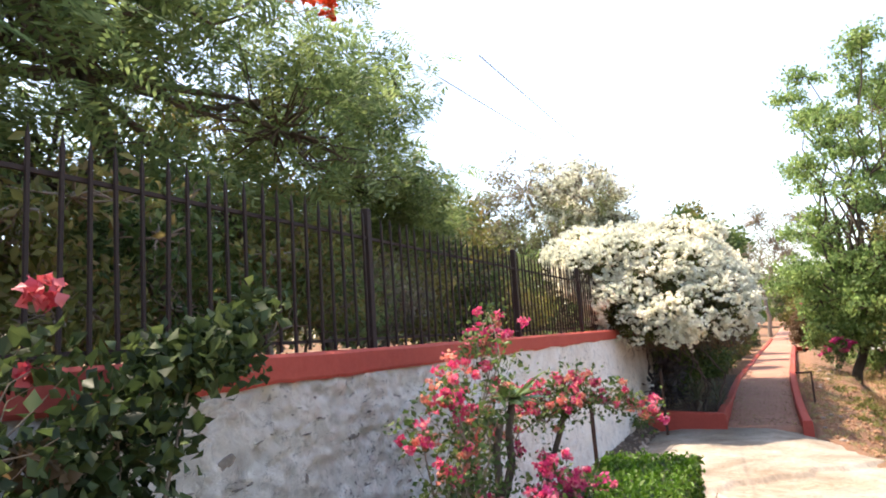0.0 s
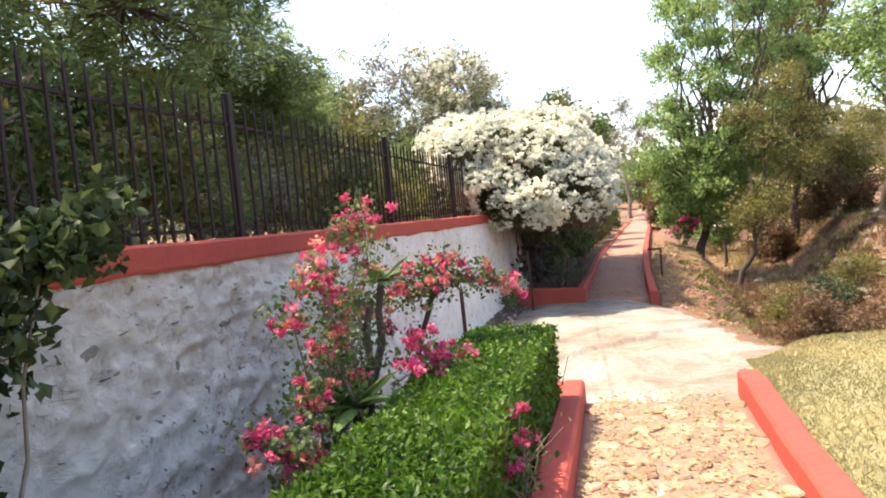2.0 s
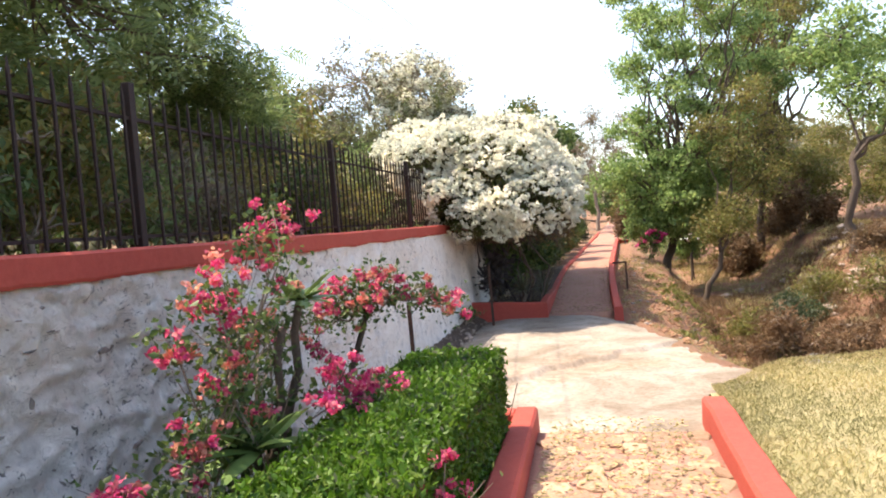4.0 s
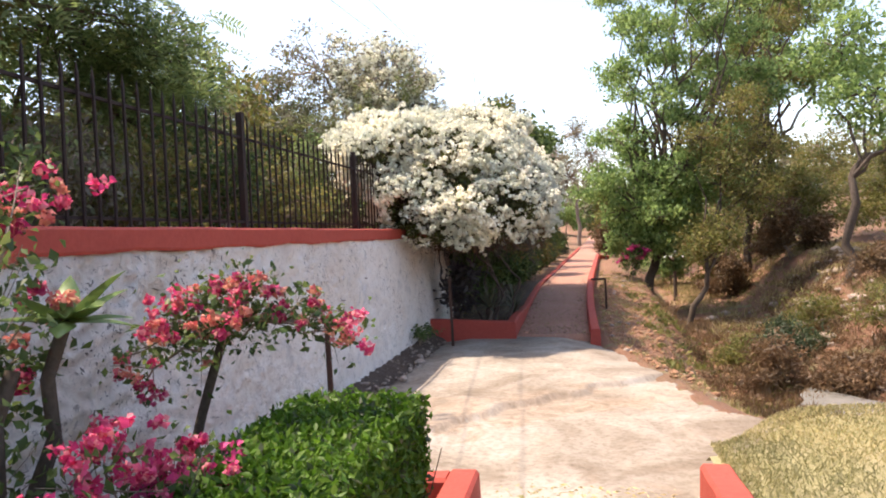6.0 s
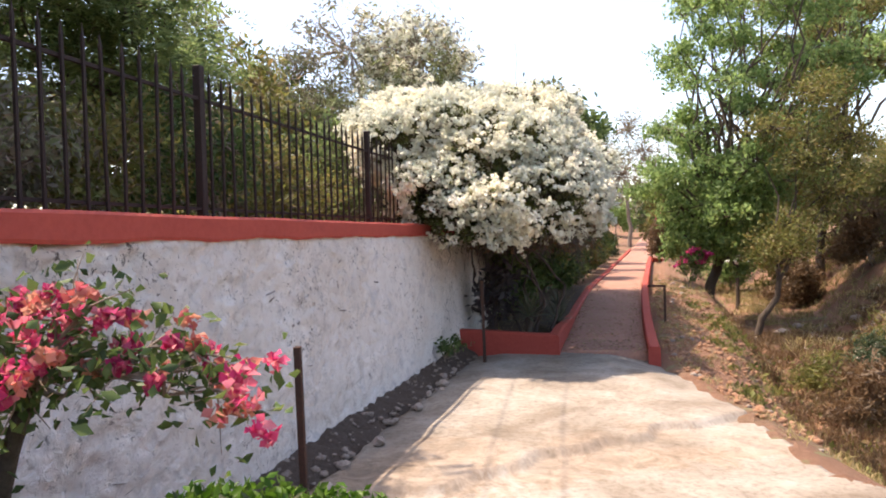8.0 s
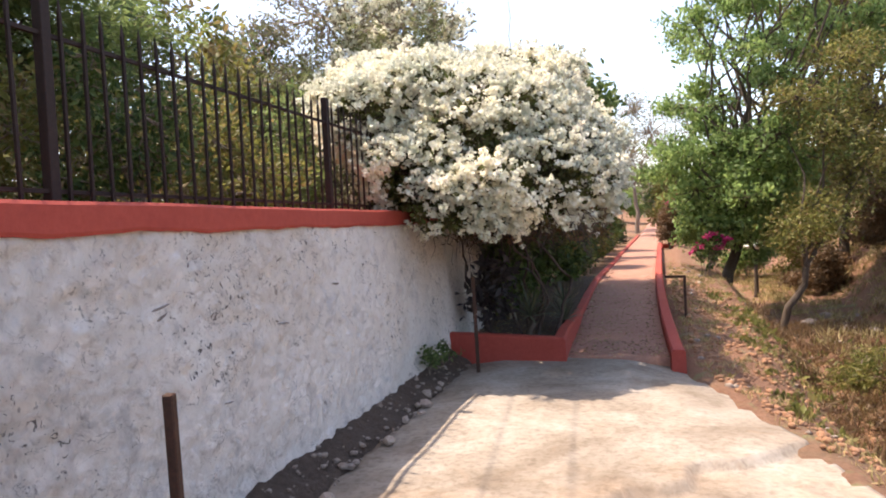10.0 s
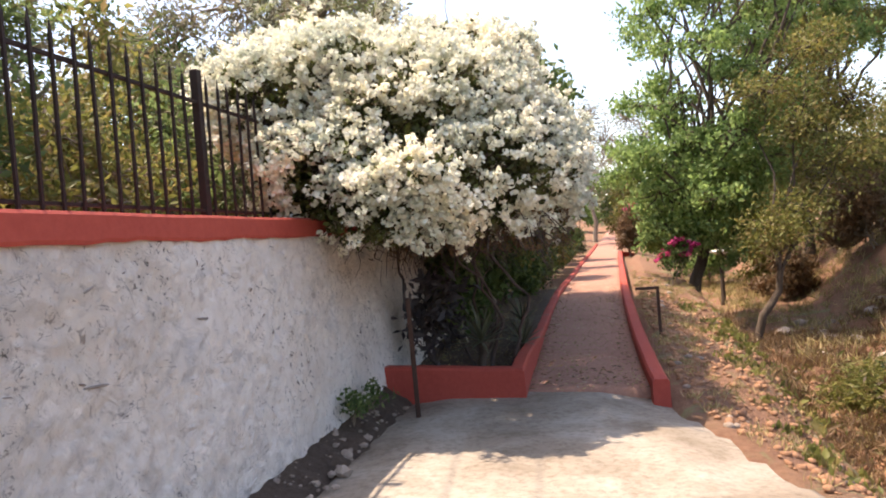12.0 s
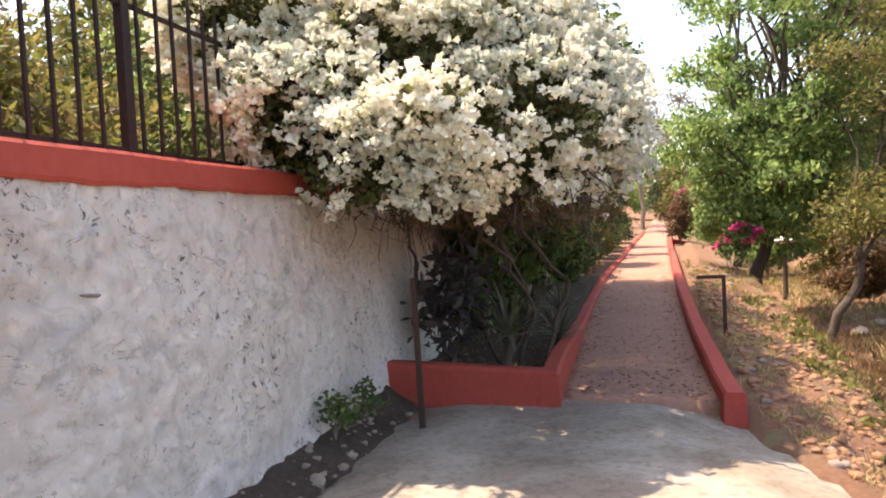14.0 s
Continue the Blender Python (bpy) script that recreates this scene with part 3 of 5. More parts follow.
def plant(name, at, lobes, label, category, seed, leaf_material, clumps=40, count=12000, clump=0.3, leaf=(0.12, 0.05), trunk_r=0.12, fork=0.35,
          bark=None, twig_r=0.012, hollow=0.45, sink=0.12, up=0.2, trunk_to=None, group="", stems=1, crown="crown", feathery=0):
    """A woody plant: trunk and crooked limbs to every lobe, twigs to the clumps, leaves round the twigs."""
    rng = np.random.default_rng(seed)
    at = np.asarray(at, float)
    e = thing(name, tuple(at), label, category, group)
    top = np.mean([l[:3] for l in lobes], 0)
    segs, twigs, clump_pts = [], [], []
    for s in range(stems):
        root = at + (rng.normal(size=3) * 0.12 * (1, 1, 0) if s else 0) - (0, 0, sink)
        f = np.asarray(trunk_to, float) if trunk_to is not None and s == 0 else at + (top - at) * fork + rng.normal(size=3) * 0.05
        segs += limb(rng, root, f, trunk_r, trunk_r * 0.72, 5, 0.03)
        for i, l in enumerate(lobes):
            if i % stems != s:
                continue
            c = np.array(l[:3])
            segs += limb(rng, f, c, trunk_r * 0.38, trunk_r * 0.10, 7, 0.035)
            for p in in_lobe(rng, l, clumps, hollow):
                a = c + (p - c) * rng.uniform(0, 0.35)
                twigs += limb(rng, a, p, twig_r * 1.6, twig_r * 0.5, 3, 0.08)
                clump_pts.append(p)
    v, f = tubes(segs, 5)
    fast_mesh("trunk", v - at, f, bark or M_BARK, e, "brown trunk and crooked limbs")
    v, f = tubes(twigs, 4)
    fast_mesh("branchwork", v - at, f, bark or M_BARK, e)["kind"] = "stuff"
    if feathery:
        v, f = pinnate(rng, scatter(rng, clump_pts, count, clump), leaf[0], feathery, leaf[1])
        fast_mesh(crown, v - at, f, leaf_material, e)
    else:
        leaf_mesh(crown, rng, scatter(rng, clump_pts, count, clump), leaf[0], leaf[1], leaf_material, e, at, up)
    return e, np.array(clump_pts), rng


# ---- terrace behind the fence: dark thicket and tall trees ----
plant("tree", (-2.5, -3.0, 1.12), [(-2.0, -5.0, 3.9, 1.4, 1.5, 0.9), (-2.2, -6.4, 4.6, 1.6, 1.6, 1.2), (-2.4, -3.6, 4.7, 1.4, 1.5, 0.9), (-2.0, -2.0, 3.7, 1.3, 1.5, 0.9), (-2.5, -0.4, 4.7, 1.2, 1.5, 1.0),
      (-2.6, 1.2, 4.9, 1.3, 1.4, 1.4), (-2.8, 2.6, 3.9, 1.0, 1.0, 0.8), (-4.2, 0.4, 7.4, 1.5, 2.0, 1.2), (-3.9, -2.6, 7.0, 1.7, 2.0, 1.2), (-3.9, -5.2, 7.0, 1.9, 2.2, 1.4), (-3.7, -7.8, 6.8, 2.0, 2.0, 1.6), (-2.6, -8.4, 4.4, 1.5, 1.5, 1.4), (-3.4, -4.2, 5.2, 1.5, 1.8, 1.0), (-2.2, -6.2, 2.9, 1.0, 1.3, 0.7), (-2.4, -4.6, 2.7, 1.0, 1.2, 0.6), (-2.2, -7.8, 3.0, 1.0, 1.2, 0.8), (-2.4, -2.4, 2.6, 0.9, 1.2, 0.6)],
      "tall feathery-leaved tree with a leaning dark trunk behind the fence", "tree", 11, L_FEATHER, 40, 6200, 0.24, (0.34, 0.115), 0.12, 0.4, trunk_to=(-2.75, -3.85, 3.9), feathery=7)
plant("tree", (-4.2, 2.0, 1.12), [(-3.6, 2.0, 4.0, 1.6, 1.5, 1.2), (-3.4, 2.8, 3.0, 1.0, 1.0, 0.8), (-4.8, 0.0, 5.0, 1.8, 2.0, 1.6), (-3.9, 4.4, 3.7, 1.1, 1.2, 0.9), (-5.0, -4.0, 5.0, 2.0, 2.2, 1.8)],
      "feathery-leaved tree shading the ground behind the fence", "tree", 12, L_FEATHER, 34, 3000, 0.25, (0.30, 0.09), 0.11, 0.45, feathery=7)


def thicket(at, size, seed, material, label, count=2300, leaf=(0.09, 0.04)):
    """A tangle of shrub: many stems from the ground, leaves thinning upwards."""
    x, y, z = at
    sx, sy, sz = size
    r = random.Random(seed)
    lobes = [(x + sx * r.uniform(-0.75, 0.75) * (1.1 - h * 0.5), y + sy * r.uniform(-0.6, 0.6), z + sz * h, sx * r.uniform(0.25, 0.55), sy * r.uniform(0.25, 0.55), sz * r.uniform(0.10, 0.2)) for h in (0.2, 0.3, 0.42, 0.5, 0.6, 0.7, 0.82, 0.95, 0.35)]
    return plant("shrub", at, lobes, label, "shrub", seed, material, 14, count, 0.10 + 0.05 * sx, leaf, 0.035, 0.3, stems=2, twig_r=0.007, hollow=0.2, bark=M_TWIG)


rng0 = random.Random(8)
for i, y in enumerate(np.arange(-9.5, 8.5, 1.35)):
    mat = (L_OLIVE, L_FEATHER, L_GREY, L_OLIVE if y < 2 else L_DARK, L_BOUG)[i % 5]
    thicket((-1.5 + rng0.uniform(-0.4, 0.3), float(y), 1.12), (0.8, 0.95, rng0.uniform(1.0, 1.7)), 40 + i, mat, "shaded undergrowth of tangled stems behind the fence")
for i, y in enumerate(np.arange(-9, 12, 2.2)):
    thicket((-4.2 + rng0.uniform(-0.6, 0.4), float(y), 1.12), (1.6, 1.6, rng0.uniform(2.8, 4.0)), 60 + i, (L_OLIVE, L_FEATHER, L_BOUG)[i % 3] if y < -2 else (L_GREY, L_OLIVE, L_BOUG)[i % 3],
            "tall green thicket at the back of the terrace", 2900, (0.15, 0.06))

for i, y in enumerate(np.arange(-8, 16, 2.6)):
    thicket((-7.2 + rng0.uniform(-0.5, 0.5), float(y), 1.12), (1.7, 1.7, rng0.uniform(2.6, 3.6)), 250 + i, (L_OLIVE, L_GREY, L_BOUG)[i % 3], "dusty scrub closing the far side of the terrace", 5200, (0.2, 0.09))

# greyish tree over the wall, laced with white bougainvillea
e, pts, rng = plant("tree", (-2.0, 9.2, 1.12), [(-1.0, 9.0, 4.7, 1.1, 1.2, 1.0), (-2.6, 9.2, 5.0, 1.3, 1.3, 1.0), (-3.8, 9.0, 4.3, 1.0, 1.2, 0.9), (-1.5, 8.8, 3.4, 1.3, 1.2, 0.8), (-3.2, 8.6, 3.3, 1.2, 1.2, 0.7),
                                                 (-0.6, 9.4, 3.4, 1.0, 1.0, 0.9)],
                    "dusty grey-brown tree laced with white bougainvillea", "tree", 21, L_GREY, 44, 15000, 0.17, (0.12, 0.04), 0.11, 0.4, M_TWIG)
pick = pts[(pts[:, 0] > -2.2) & (pts[:, 2] > 2.8)]
v, f = bracts(rng, scatter(rng, pick[rng.permutation(len(pick))[:130]], 2500, 0.15), 0.075, 12, 0.055)
fast_mesh("blossom", v - np.array((-2.0, 9.2, 1.12)), f, P_WHITE, e, "cream-white bougainvillea bracts")
v, f = pinnate(rng, scatter(rng, pts[pts[:, 2] < 4.5], 1500, 0.2), 0.34, 7, 0.09, 0.7)
fast_mesh("young_foliage", v - np.array((-2.0, 9.2, 1.12)), f, leafy("pale_green_leaf", [(0.16, 0.20, 0.08), (0.24, 0.28, 0.12), (0.28, 0.31, 0.16)]), e, "pale green drooping leaves")


# ---- white bougainvillea spilling over the wall ----
def white_bush():
    rng = np.random.default_rng(5)
    at = np.array((1.45, 6.55, -0.78))
    e = thing("bougainvillea_bush", tuple(at), "large white bougainvillea bush in full bloom spilling over the wall", "bush")
    lobes = [(1.15, 4.80, 1.42, 0.80, 0.72, 0.52), (0.45, 4.62, 1.58, 0.55, 0.58, 0.46), (1.72, 5.25, 1.50, 0.62, 0.80, 0.62), (2.02, 6.10, 1.60, 0.62, 0.95, 0.85), (1.0, 5.60, 2.10, 1.20, 1.10, 0.80), (0.85, 4.88, 1.80, 0.82, 0.68, 0.55),
             (1.15, 6.40, 2.62, 1.10, 1.10, 0.66), (0.30, 5.30, 2.42, 0.75, 0.90, 0.62), (-0.15, 4.72, 2.28, 0.50, 0.62, 0.46), (-0.45, 5.80, 2.60, 0.65, 0.90, 0.60), (1.85, 7.30, 1.75, 0.70, 1.20, 0.95),
             (1.5, 7.6, 1.9, 1.05, 1.2, 0.95), (1.2, 9.4, 2.0, 1.05, 1.3, 1.0), (0.5, 7.8, 2.6, 1.2, 1.4, 0.8)]
    main = np.array([l[:3] for l in lobes])
    # knots of shoots that break the outline
    for l in list(lobes):
        for _ in range(9):
            d = rng.normal(size=3)
            d /= np.linalg.norm(d)
            q = np.array(l[:3]) + d * np.array(l[3:]) * rng.uniform(0.82, 1.02)
            k = rng.uniform(0.16, 0.30)
            if q[2] > 1.05:
                lobes.append((*q, k, k, k * rng.uniform(0.7, 1.1)))
    C, R = np.array([l[:3] for l in lobes]), np.array([l[3:] for l in lobes])
    def shell(n, inner, outer):
        k = rng.choice(len(lobes), n, p=(R.prod(1) ** 0.66) / (R.prod(1) ** 0.66).sum())
        d = rng.normal(size=(n, 3))
        d /= np.linalg.norm(d, axis=1)[:, None]
        p = C[k] + d * R[k] * rng.uniform(inner, outer, (n, 1))
        out = []
        for part_p in np.array_split(p, max(1, n // 4000)):
            q = (((part_p[:, None] - C[None]) / R[None]) ** 2).sum(2)
            out.append(part_p[(q > (inner - 0.04) ** 2).all(1)])
        return np.concatenate(out)
    # stems
    segs = []
    for _ in range(6):
        root = at + (rng.normal() * 0.16, rng.normal() * 0.2, -0.12)
        k = rng.choice((0, 2, 3, 4, 5, 9))
        fork = root + (rng.normal() * 0.25, rng.normal() * 0.25, rng.uniform(0.8, 1.2))
        segs += limb(rng, root, fork, rng.uniform(0.02, 0.045), 0.02, 9, 0.02)
        segs += limb(rng, fork, main[k], 0.018, 0.008, 10, 0.018)
    for p in shell(1500, 0.75, 1.0)[:520]:
        k = np.argmin(np.linalg.norm(main - p, axis=1))
        segs += limb(rng, main[k] + (p - main[k]) * 0.3, p, 0.008, 0.003, 5, 0.04, -0.06)
    for _ in range(260):                                  # bare twigs hanging in the shade below
        a = np.array((rng.uniform(0.5, 2.4), rng.uniform(4.8, 7.6), rng.uniform(0.9, 1.2)))
        segs += limb(rng, a, a + (rng.normal() * 0.2, rng.normal() * 0.2, -rng.uniform(0.15, 0.5)), 0.006, 0.002, 4, 0.08)
    v, f = tubes(segs, 5)
    fast_mesh("trunk", v - at, f, surface("dark_shaded_bark", [(0.06, 0.042, 0.036), (0.11, 0.08, 0.068)], [(0.04, 0.028, 0.025), (0.14, 0.105, 0.09)], 3, 30, 0.5, 0.95, 0.9, 35, 0.02), e, "several dark crooked stems")
    # leaves within and between the flowers; the shaded underside is bare of blossom
    p = shell(60000, 0.60, 1.0)
    p = p[p[:, 2] > 0.82 + 0.25 * rng.random(len(p))]
    leaf_mesh("foliage", rng, p + rng.normal(size=p.shape) * 0.03, 0.07, 0.04,
              leafy("sparse_olive_leaf", [(0.05, 0.05, 0.022), (0.08, 0.085, 0.03), (0.11, 0.14, 0.045), (0.10, 0.075, 0.045)], gain=1.15), e, at, 0.0, "green and brownish oval leaves")
    hang = np.stack([rng.uniform(0.5, 2.5, 1300), rng.uniform(5.0, 7.6, 1300), rng.uniform(0.75, 1.15, 1300)], 1)
    leaf_mesh("underside", rng, hang, 0.07, 0.03, L_BROWN, e, at, -0.3, "dead leaves and twigs under the bush")
    # thick trusses, close set above and scattered below
    p = shell(13000, 0.95, 1.06)
    dens = np.array([0.8 * noise.noise(Vector(c * 1.9 + (6.3, 2.0, 0))) + 0.5 * noise.noise(Vector(c * 5.0)) for c in p])
    lift = np.clip((p[:, 2] - 0.9) / 1.5, 0, 1) * 0.80 - 0.16 + 0.25 * (p[:, 0] < 0.8) * (p[:, 2] > 1.3)
    p = p[(dens + lift > rng.uniform(-0.1, 0.1, len(p))) & (p[:, 2] > 0.92)][:3100]
    heads = np.repeat(p, 5, 0)
    heads = heads + rng.normal(size=heads.shape) * 0.055 * np.repeat(rng.uniform(0.6, 1.5, (len(p), 1)), 5, 0)
    v, f = bracts(rng, heads, 0.05, 13, 0.046)
    fast_mesh("blossom", v - at, f, P_WHITE, e, "cream-white papery bracts in thick trusses")
    # wands standing out of the outline
    segs, ends = [], []
    for _ in range(44):
        k = rng.integers(14)
        d = rng.normal(size=3)
        d[2] = abs(d[2]) * 0.8
        d /= np.linalg.norm(d)
        a = C[k] + d * R[k] * 0.9
        b = a + d * rng.uniform(0.2, 0.45) + (0, 0, 0.08)
        segs += limb(rng, a, b, 0.006, 0.002, 4, 0.06)
        ends += [a + (b - a) * s for s in (0.4, 0.6, 0.8, 1.0)]
    segs += limb(rng, (1.35, 6.2, 3.0), (1.33, 6.2, 3.95), 0.008, 0.003, 4, 0.02)
    v, f = tubes(segs, 4)
    fast_mesh("wand", v - at, f, M_TWIG, e, "thin bare shoots")["kind"] = "stuff"
    v, f = bracts(rng, np.array(ends)[rng.random(len(ends)) < 0.6], 0.04, 8, 0.042)
    fast_mesh("loose_blossom", v - at, f, P_WHITE, e, "single sprays of white bracts")


white_bush()


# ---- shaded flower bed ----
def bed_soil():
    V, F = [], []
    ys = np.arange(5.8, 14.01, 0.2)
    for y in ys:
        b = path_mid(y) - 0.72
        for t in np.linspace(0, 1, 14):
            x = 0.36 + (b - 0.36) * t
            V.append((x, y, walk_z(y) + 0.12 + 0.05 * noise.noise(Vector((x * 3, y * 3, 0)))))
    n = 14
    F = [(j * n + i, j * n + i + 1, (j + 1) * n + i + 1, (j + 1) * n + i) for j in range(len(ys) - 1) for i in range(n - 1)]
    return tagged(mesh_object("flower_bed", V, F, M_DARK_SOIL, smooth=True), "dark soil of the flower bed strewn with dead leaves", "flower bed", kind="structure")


bed_soil()


def rosette(name, at, count, length, width, material, label, seed, stem=0.0, stem_r=0.05, droop=0.5, spread=(0.2, 1.3), parent=None, leaf_name="leaf"):
    """Strap leaves bent outwards from one crown; every leaf is a mesh of its own."""
    rng = np.random.default_rng(seed)
    e = parent or thing(name, at, label, "plant")
    base = np.zeros(3) if parent is None else np.asarray(at) - np.asarray(parent.matrix_world.translation)
    if stem:
        v, f = tubes(limb(rng, base - (0, 0, 0.1), base + (0, 0, stem), stem_r, stem_r * 0.85, 5, 0.02), 8)
        fast_mesh("stem", v, f, M_BARK, e)
    top = base + (0, 0, stem)
    for i in range(count):
        az = i * 2.4 + rng.uniform(-0.3, 0.3)
        tilt = spread[0] + (spread[1] - spread[0]) * (i + 0.5) / count
        L = length * rng.uniform(0.8, 1.15)
        d = np.array((math.cos(az), math.sin(az), 0))
        s = np.array((-d[1], d[0], 0))
        V, p, a = [], top.copy(), tilt
        for k in range(6):
            w = width * (0.55, 0.85, 1.0, 0.85, 0.5, 0.03)[k] * 0.5
            u = d * math.sin(a) + np.array((0, 0, math.cos(a)))
            nrm = np.cross(s, u)
            V += [p - s * w + nrm * w * 0.35, p, p + s * w + nrm * w * 0.35]
            p = p + u * L / 5
            a += droop / 5 * (0.5 + k * 0.25)
        F = [(k * 3 + j, k * 3 + j + 1, k * 3 + j + 4, k * 3 + j + 3) for k in range(5) for j in range(2)]
        mesh_object(leaf_name, V, F, material, e, True)
    return e


rosette("yucca", (1.42, 6.35, walk_z(6.35) + 0.10), 34, 0.50, 0.035, L_SPIKE, "dark spiky yucca on a short stem in the shaded bed", 3, 0.40, 0.055, 0.5, (0.1, 1.7))
rosette("yucca", (2.0 - 0.25, 7.6, walk_z(7.6) + 0.12), 26, 0.42, 0.03, L_SPIKE, "small dark yucca beside the footpath kerb", 4, 0.12, 0.05, 0.5, (0.1, 1.5))
rosette("yucca", (1.60, 9.2, walk_z(9.2) + 0.12), 26, 0.42, 0.03, L_SPIKE, "small dark yucca further along the bed", 5, 0.12, 0.05, 0.5, (0.1, 1.5))
plant("shrub", (0.85, 6.5, walk_z(6.5) + 0.1), [(0.85, 6.5, -0.05, 0.3, 0.35, 0.32), (0.95, 6.3, 0.25, 0.25, 0.25, 0.25)], "dark purple-leaved shrub in the shaded bed", "shrub", 31,
      leafy("purple_leaf", [(0.05, 0.04, 0.05), (0.08, 0.07, 0.08), (0.12, 0.11, 0.12)]), 26, 420, 0.10, (0.16, 0.06), 0.02, 0.3, stems=3, twig_r=0.006)
# added shrubs, mostly behind the white bush; heights and gaps set the path's shadow bands
for i, (x, y, h) in enumerate(((0.8, 8.4, 3.2), (0.9, 9.8, 4.3), (0.9, 11.2, 4.5), (0.9, 12.6, 4.0), (1.0, 17.8, 4.6), (0.9, 22.4, 4.6), (1.4, 27, 4.2))):
    thicket((x, y, land(x, y) if y > 14 else walk_z(y) + 0.1), (0.62 + 0.1 * h, 1.0, h), 80 + i, (L_BOUG, L_BOUG, L_OLIVE)[i % 3], "dense tall shrub added beside the footpath to shade it", 9000, (0.13, 0.07))


for i, y in enumerate((13.3, 14.6, 16.0, 17.2, 19.2, 20.6, 22.2, 24.0, 26.4, 29.0, 33.0)):
    x = path_mid(y) - 1.42
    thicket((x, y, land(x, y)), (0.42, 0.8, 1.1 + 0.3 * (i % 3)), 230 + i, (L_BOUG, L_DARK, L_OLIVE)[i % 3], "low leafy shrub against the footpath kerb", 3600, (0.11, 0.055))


# ---- hedge bed ----
def hedge():
    rng = np.random.default_rng(9)
    x0, x1, y0, y1, z0, z1 = 1.42, 2.14, -9.4, -2.15, -0.62, 0.17
    at = np.array(((x0 + x1) / 2, (y0 + y1) / 2, -0.62))
    e = thing("hedge", tuple(at), "clipped bright green box hedge along the paving", "hedge")
    def face_points(n, depth):
        a = rng.random((n, 3)) * (x1 - x0, y1 - y0, z1 - z0) + (x0, y0, z0)
        k = rng.choice(4, n, p=(0.40, 0.36, 0.16, 0.08))
        off = rng.uniform(0, depth, n)
        a[k == 0, 2] = z1 - off[k == 0]
        a[k == 1, 0] = x1 - off[k == 1]
        a[k == 2, 0] = x0 + off[k == 2]
        a[k == 3, 1] = y1 - off[k == 3]
        lump = np.array([noise.noise(Vector(p * 2.2)) for p in a])[:, None]
        c = a - at - (0, 0, 0.45)
        return a + 0.085 * lump * c / np.linalg.norm(c, axis=1)[:, None] + rng.normal(size=a.shape) * 0.02
    p = face_points(60000, 0.05)
    p = p[(p[:, 1] > -6.8) | (rng.random(len(p)) < 0.25)]
    leaf_mesh("foliage", rng, p, 0.046, 0.022, L_HEDGE, e, at, 0.9)
    # inner layer in the dark leaf colour paints the shade between the leaves
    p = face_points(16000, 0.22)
    leaf_mesh("inner_foliage", rng, p, 0.05, 0.025, L_DARK, e, at, 0.2, "inner hedge leaves coloured dark for the shade in there")
    segs = []
    for _ in range(170):
        a = np.array((rng.uniform(x0 + 0.2, x1 - 0.2), rng.uniform(y0, y1 - 0.1), z0 - 0.06))
        segs += limb(rng, a, a + (rng.normal() * 0.15, rng.normal() * 0.15, 0.62), 0.008, 0.003, 3, 0.06)
    v, f = tubes(segs, 4)
    fast_mesh("stemwork", v - at, f, M_BARK, e, "brown woody stems")


hedge()


def pink_plant(name, root, tops, label, seed, petal, leaf_n, stem_r=0.016, hub=None, hub_r=None, heads=7, head_r=0.055, leaf=(0.045, 0.028)):
    """Bougainvillea: a stem to every flowering top, trusses of bracts at its end, leaves along it."""
    rng = np.random.default_rng(seed)
    root = np.asarray(root, float)
    e = thing(name, tuple(root), label, "bougainvillea")
    twigs, lp, fp = [], [], []
    def stem(s, label="", bark=M_TWIG):
        v, f = tubes(s, 6)
        fast_mesh("stem", v - root, f, bark, e, label)
    start = root - (0, 0, 0.08)
    if hub is not None:
        stem(limb(rng, start, hub, hub_r, hub_r * 0.8, 6, 0.015), "leaning bare trunk", M_BARK)
    for t in tops:
        t = np.asarray(t, float)
        a = np.asarray(hub, float) if hub is not None else start + (rng.normal() * 0.05, rng.normal() * 0.08, 0)
        s = limb(rng, a, t, stem_r * 0.8, 0.004, 6, 0.05, -0.06)
        stem(s)
        for (p, q, _, _) in s[2:]:
            for _ in range(2):
                d = rng.normal(size=3) * 0.09
                twigs += limb(rng, p, q + d, 0.004, 0.0015, 2, 0.05)
                lp.append(q + d)
        lp += [p for (p, q, _, _) in s[2:]] + [t, t]
        n = max(2, int(heads * rng.uniform(0.6, 1.3)))
        fp.append(t + rng.normal(size=(n, 3)) * (0.06, 0.08, 0.05))
    v, f = tubes(twigs, 4)
    fast_mesh("branchwork", v - root, f, M_TWIG, e)["kind"] = "stuff"
    leaf_mesh("foliage", rng, scatter(rng, lp, leaf_n, 0.055, 0.8), leaf[0], leaf[1], L_BOUG, e, root, -0.2)
    fp = np.concatenate(fp)
    k = rng.random(len(fp)) < petal[2]
    for mask, mat, nm, lb in ((k, petal[0], "blossom", "vivid pink bracts"), (~k, petal[1], "fading_blossom", "faded salmon bracts")):
        if mask.any():
            v, f = bracts(rng, fp[mask], head_r, 22, 0.033 if head_r < 0.06 else 0.06)
            fast_mesh(nm, v - root, f, mat, e, lb)
    return e


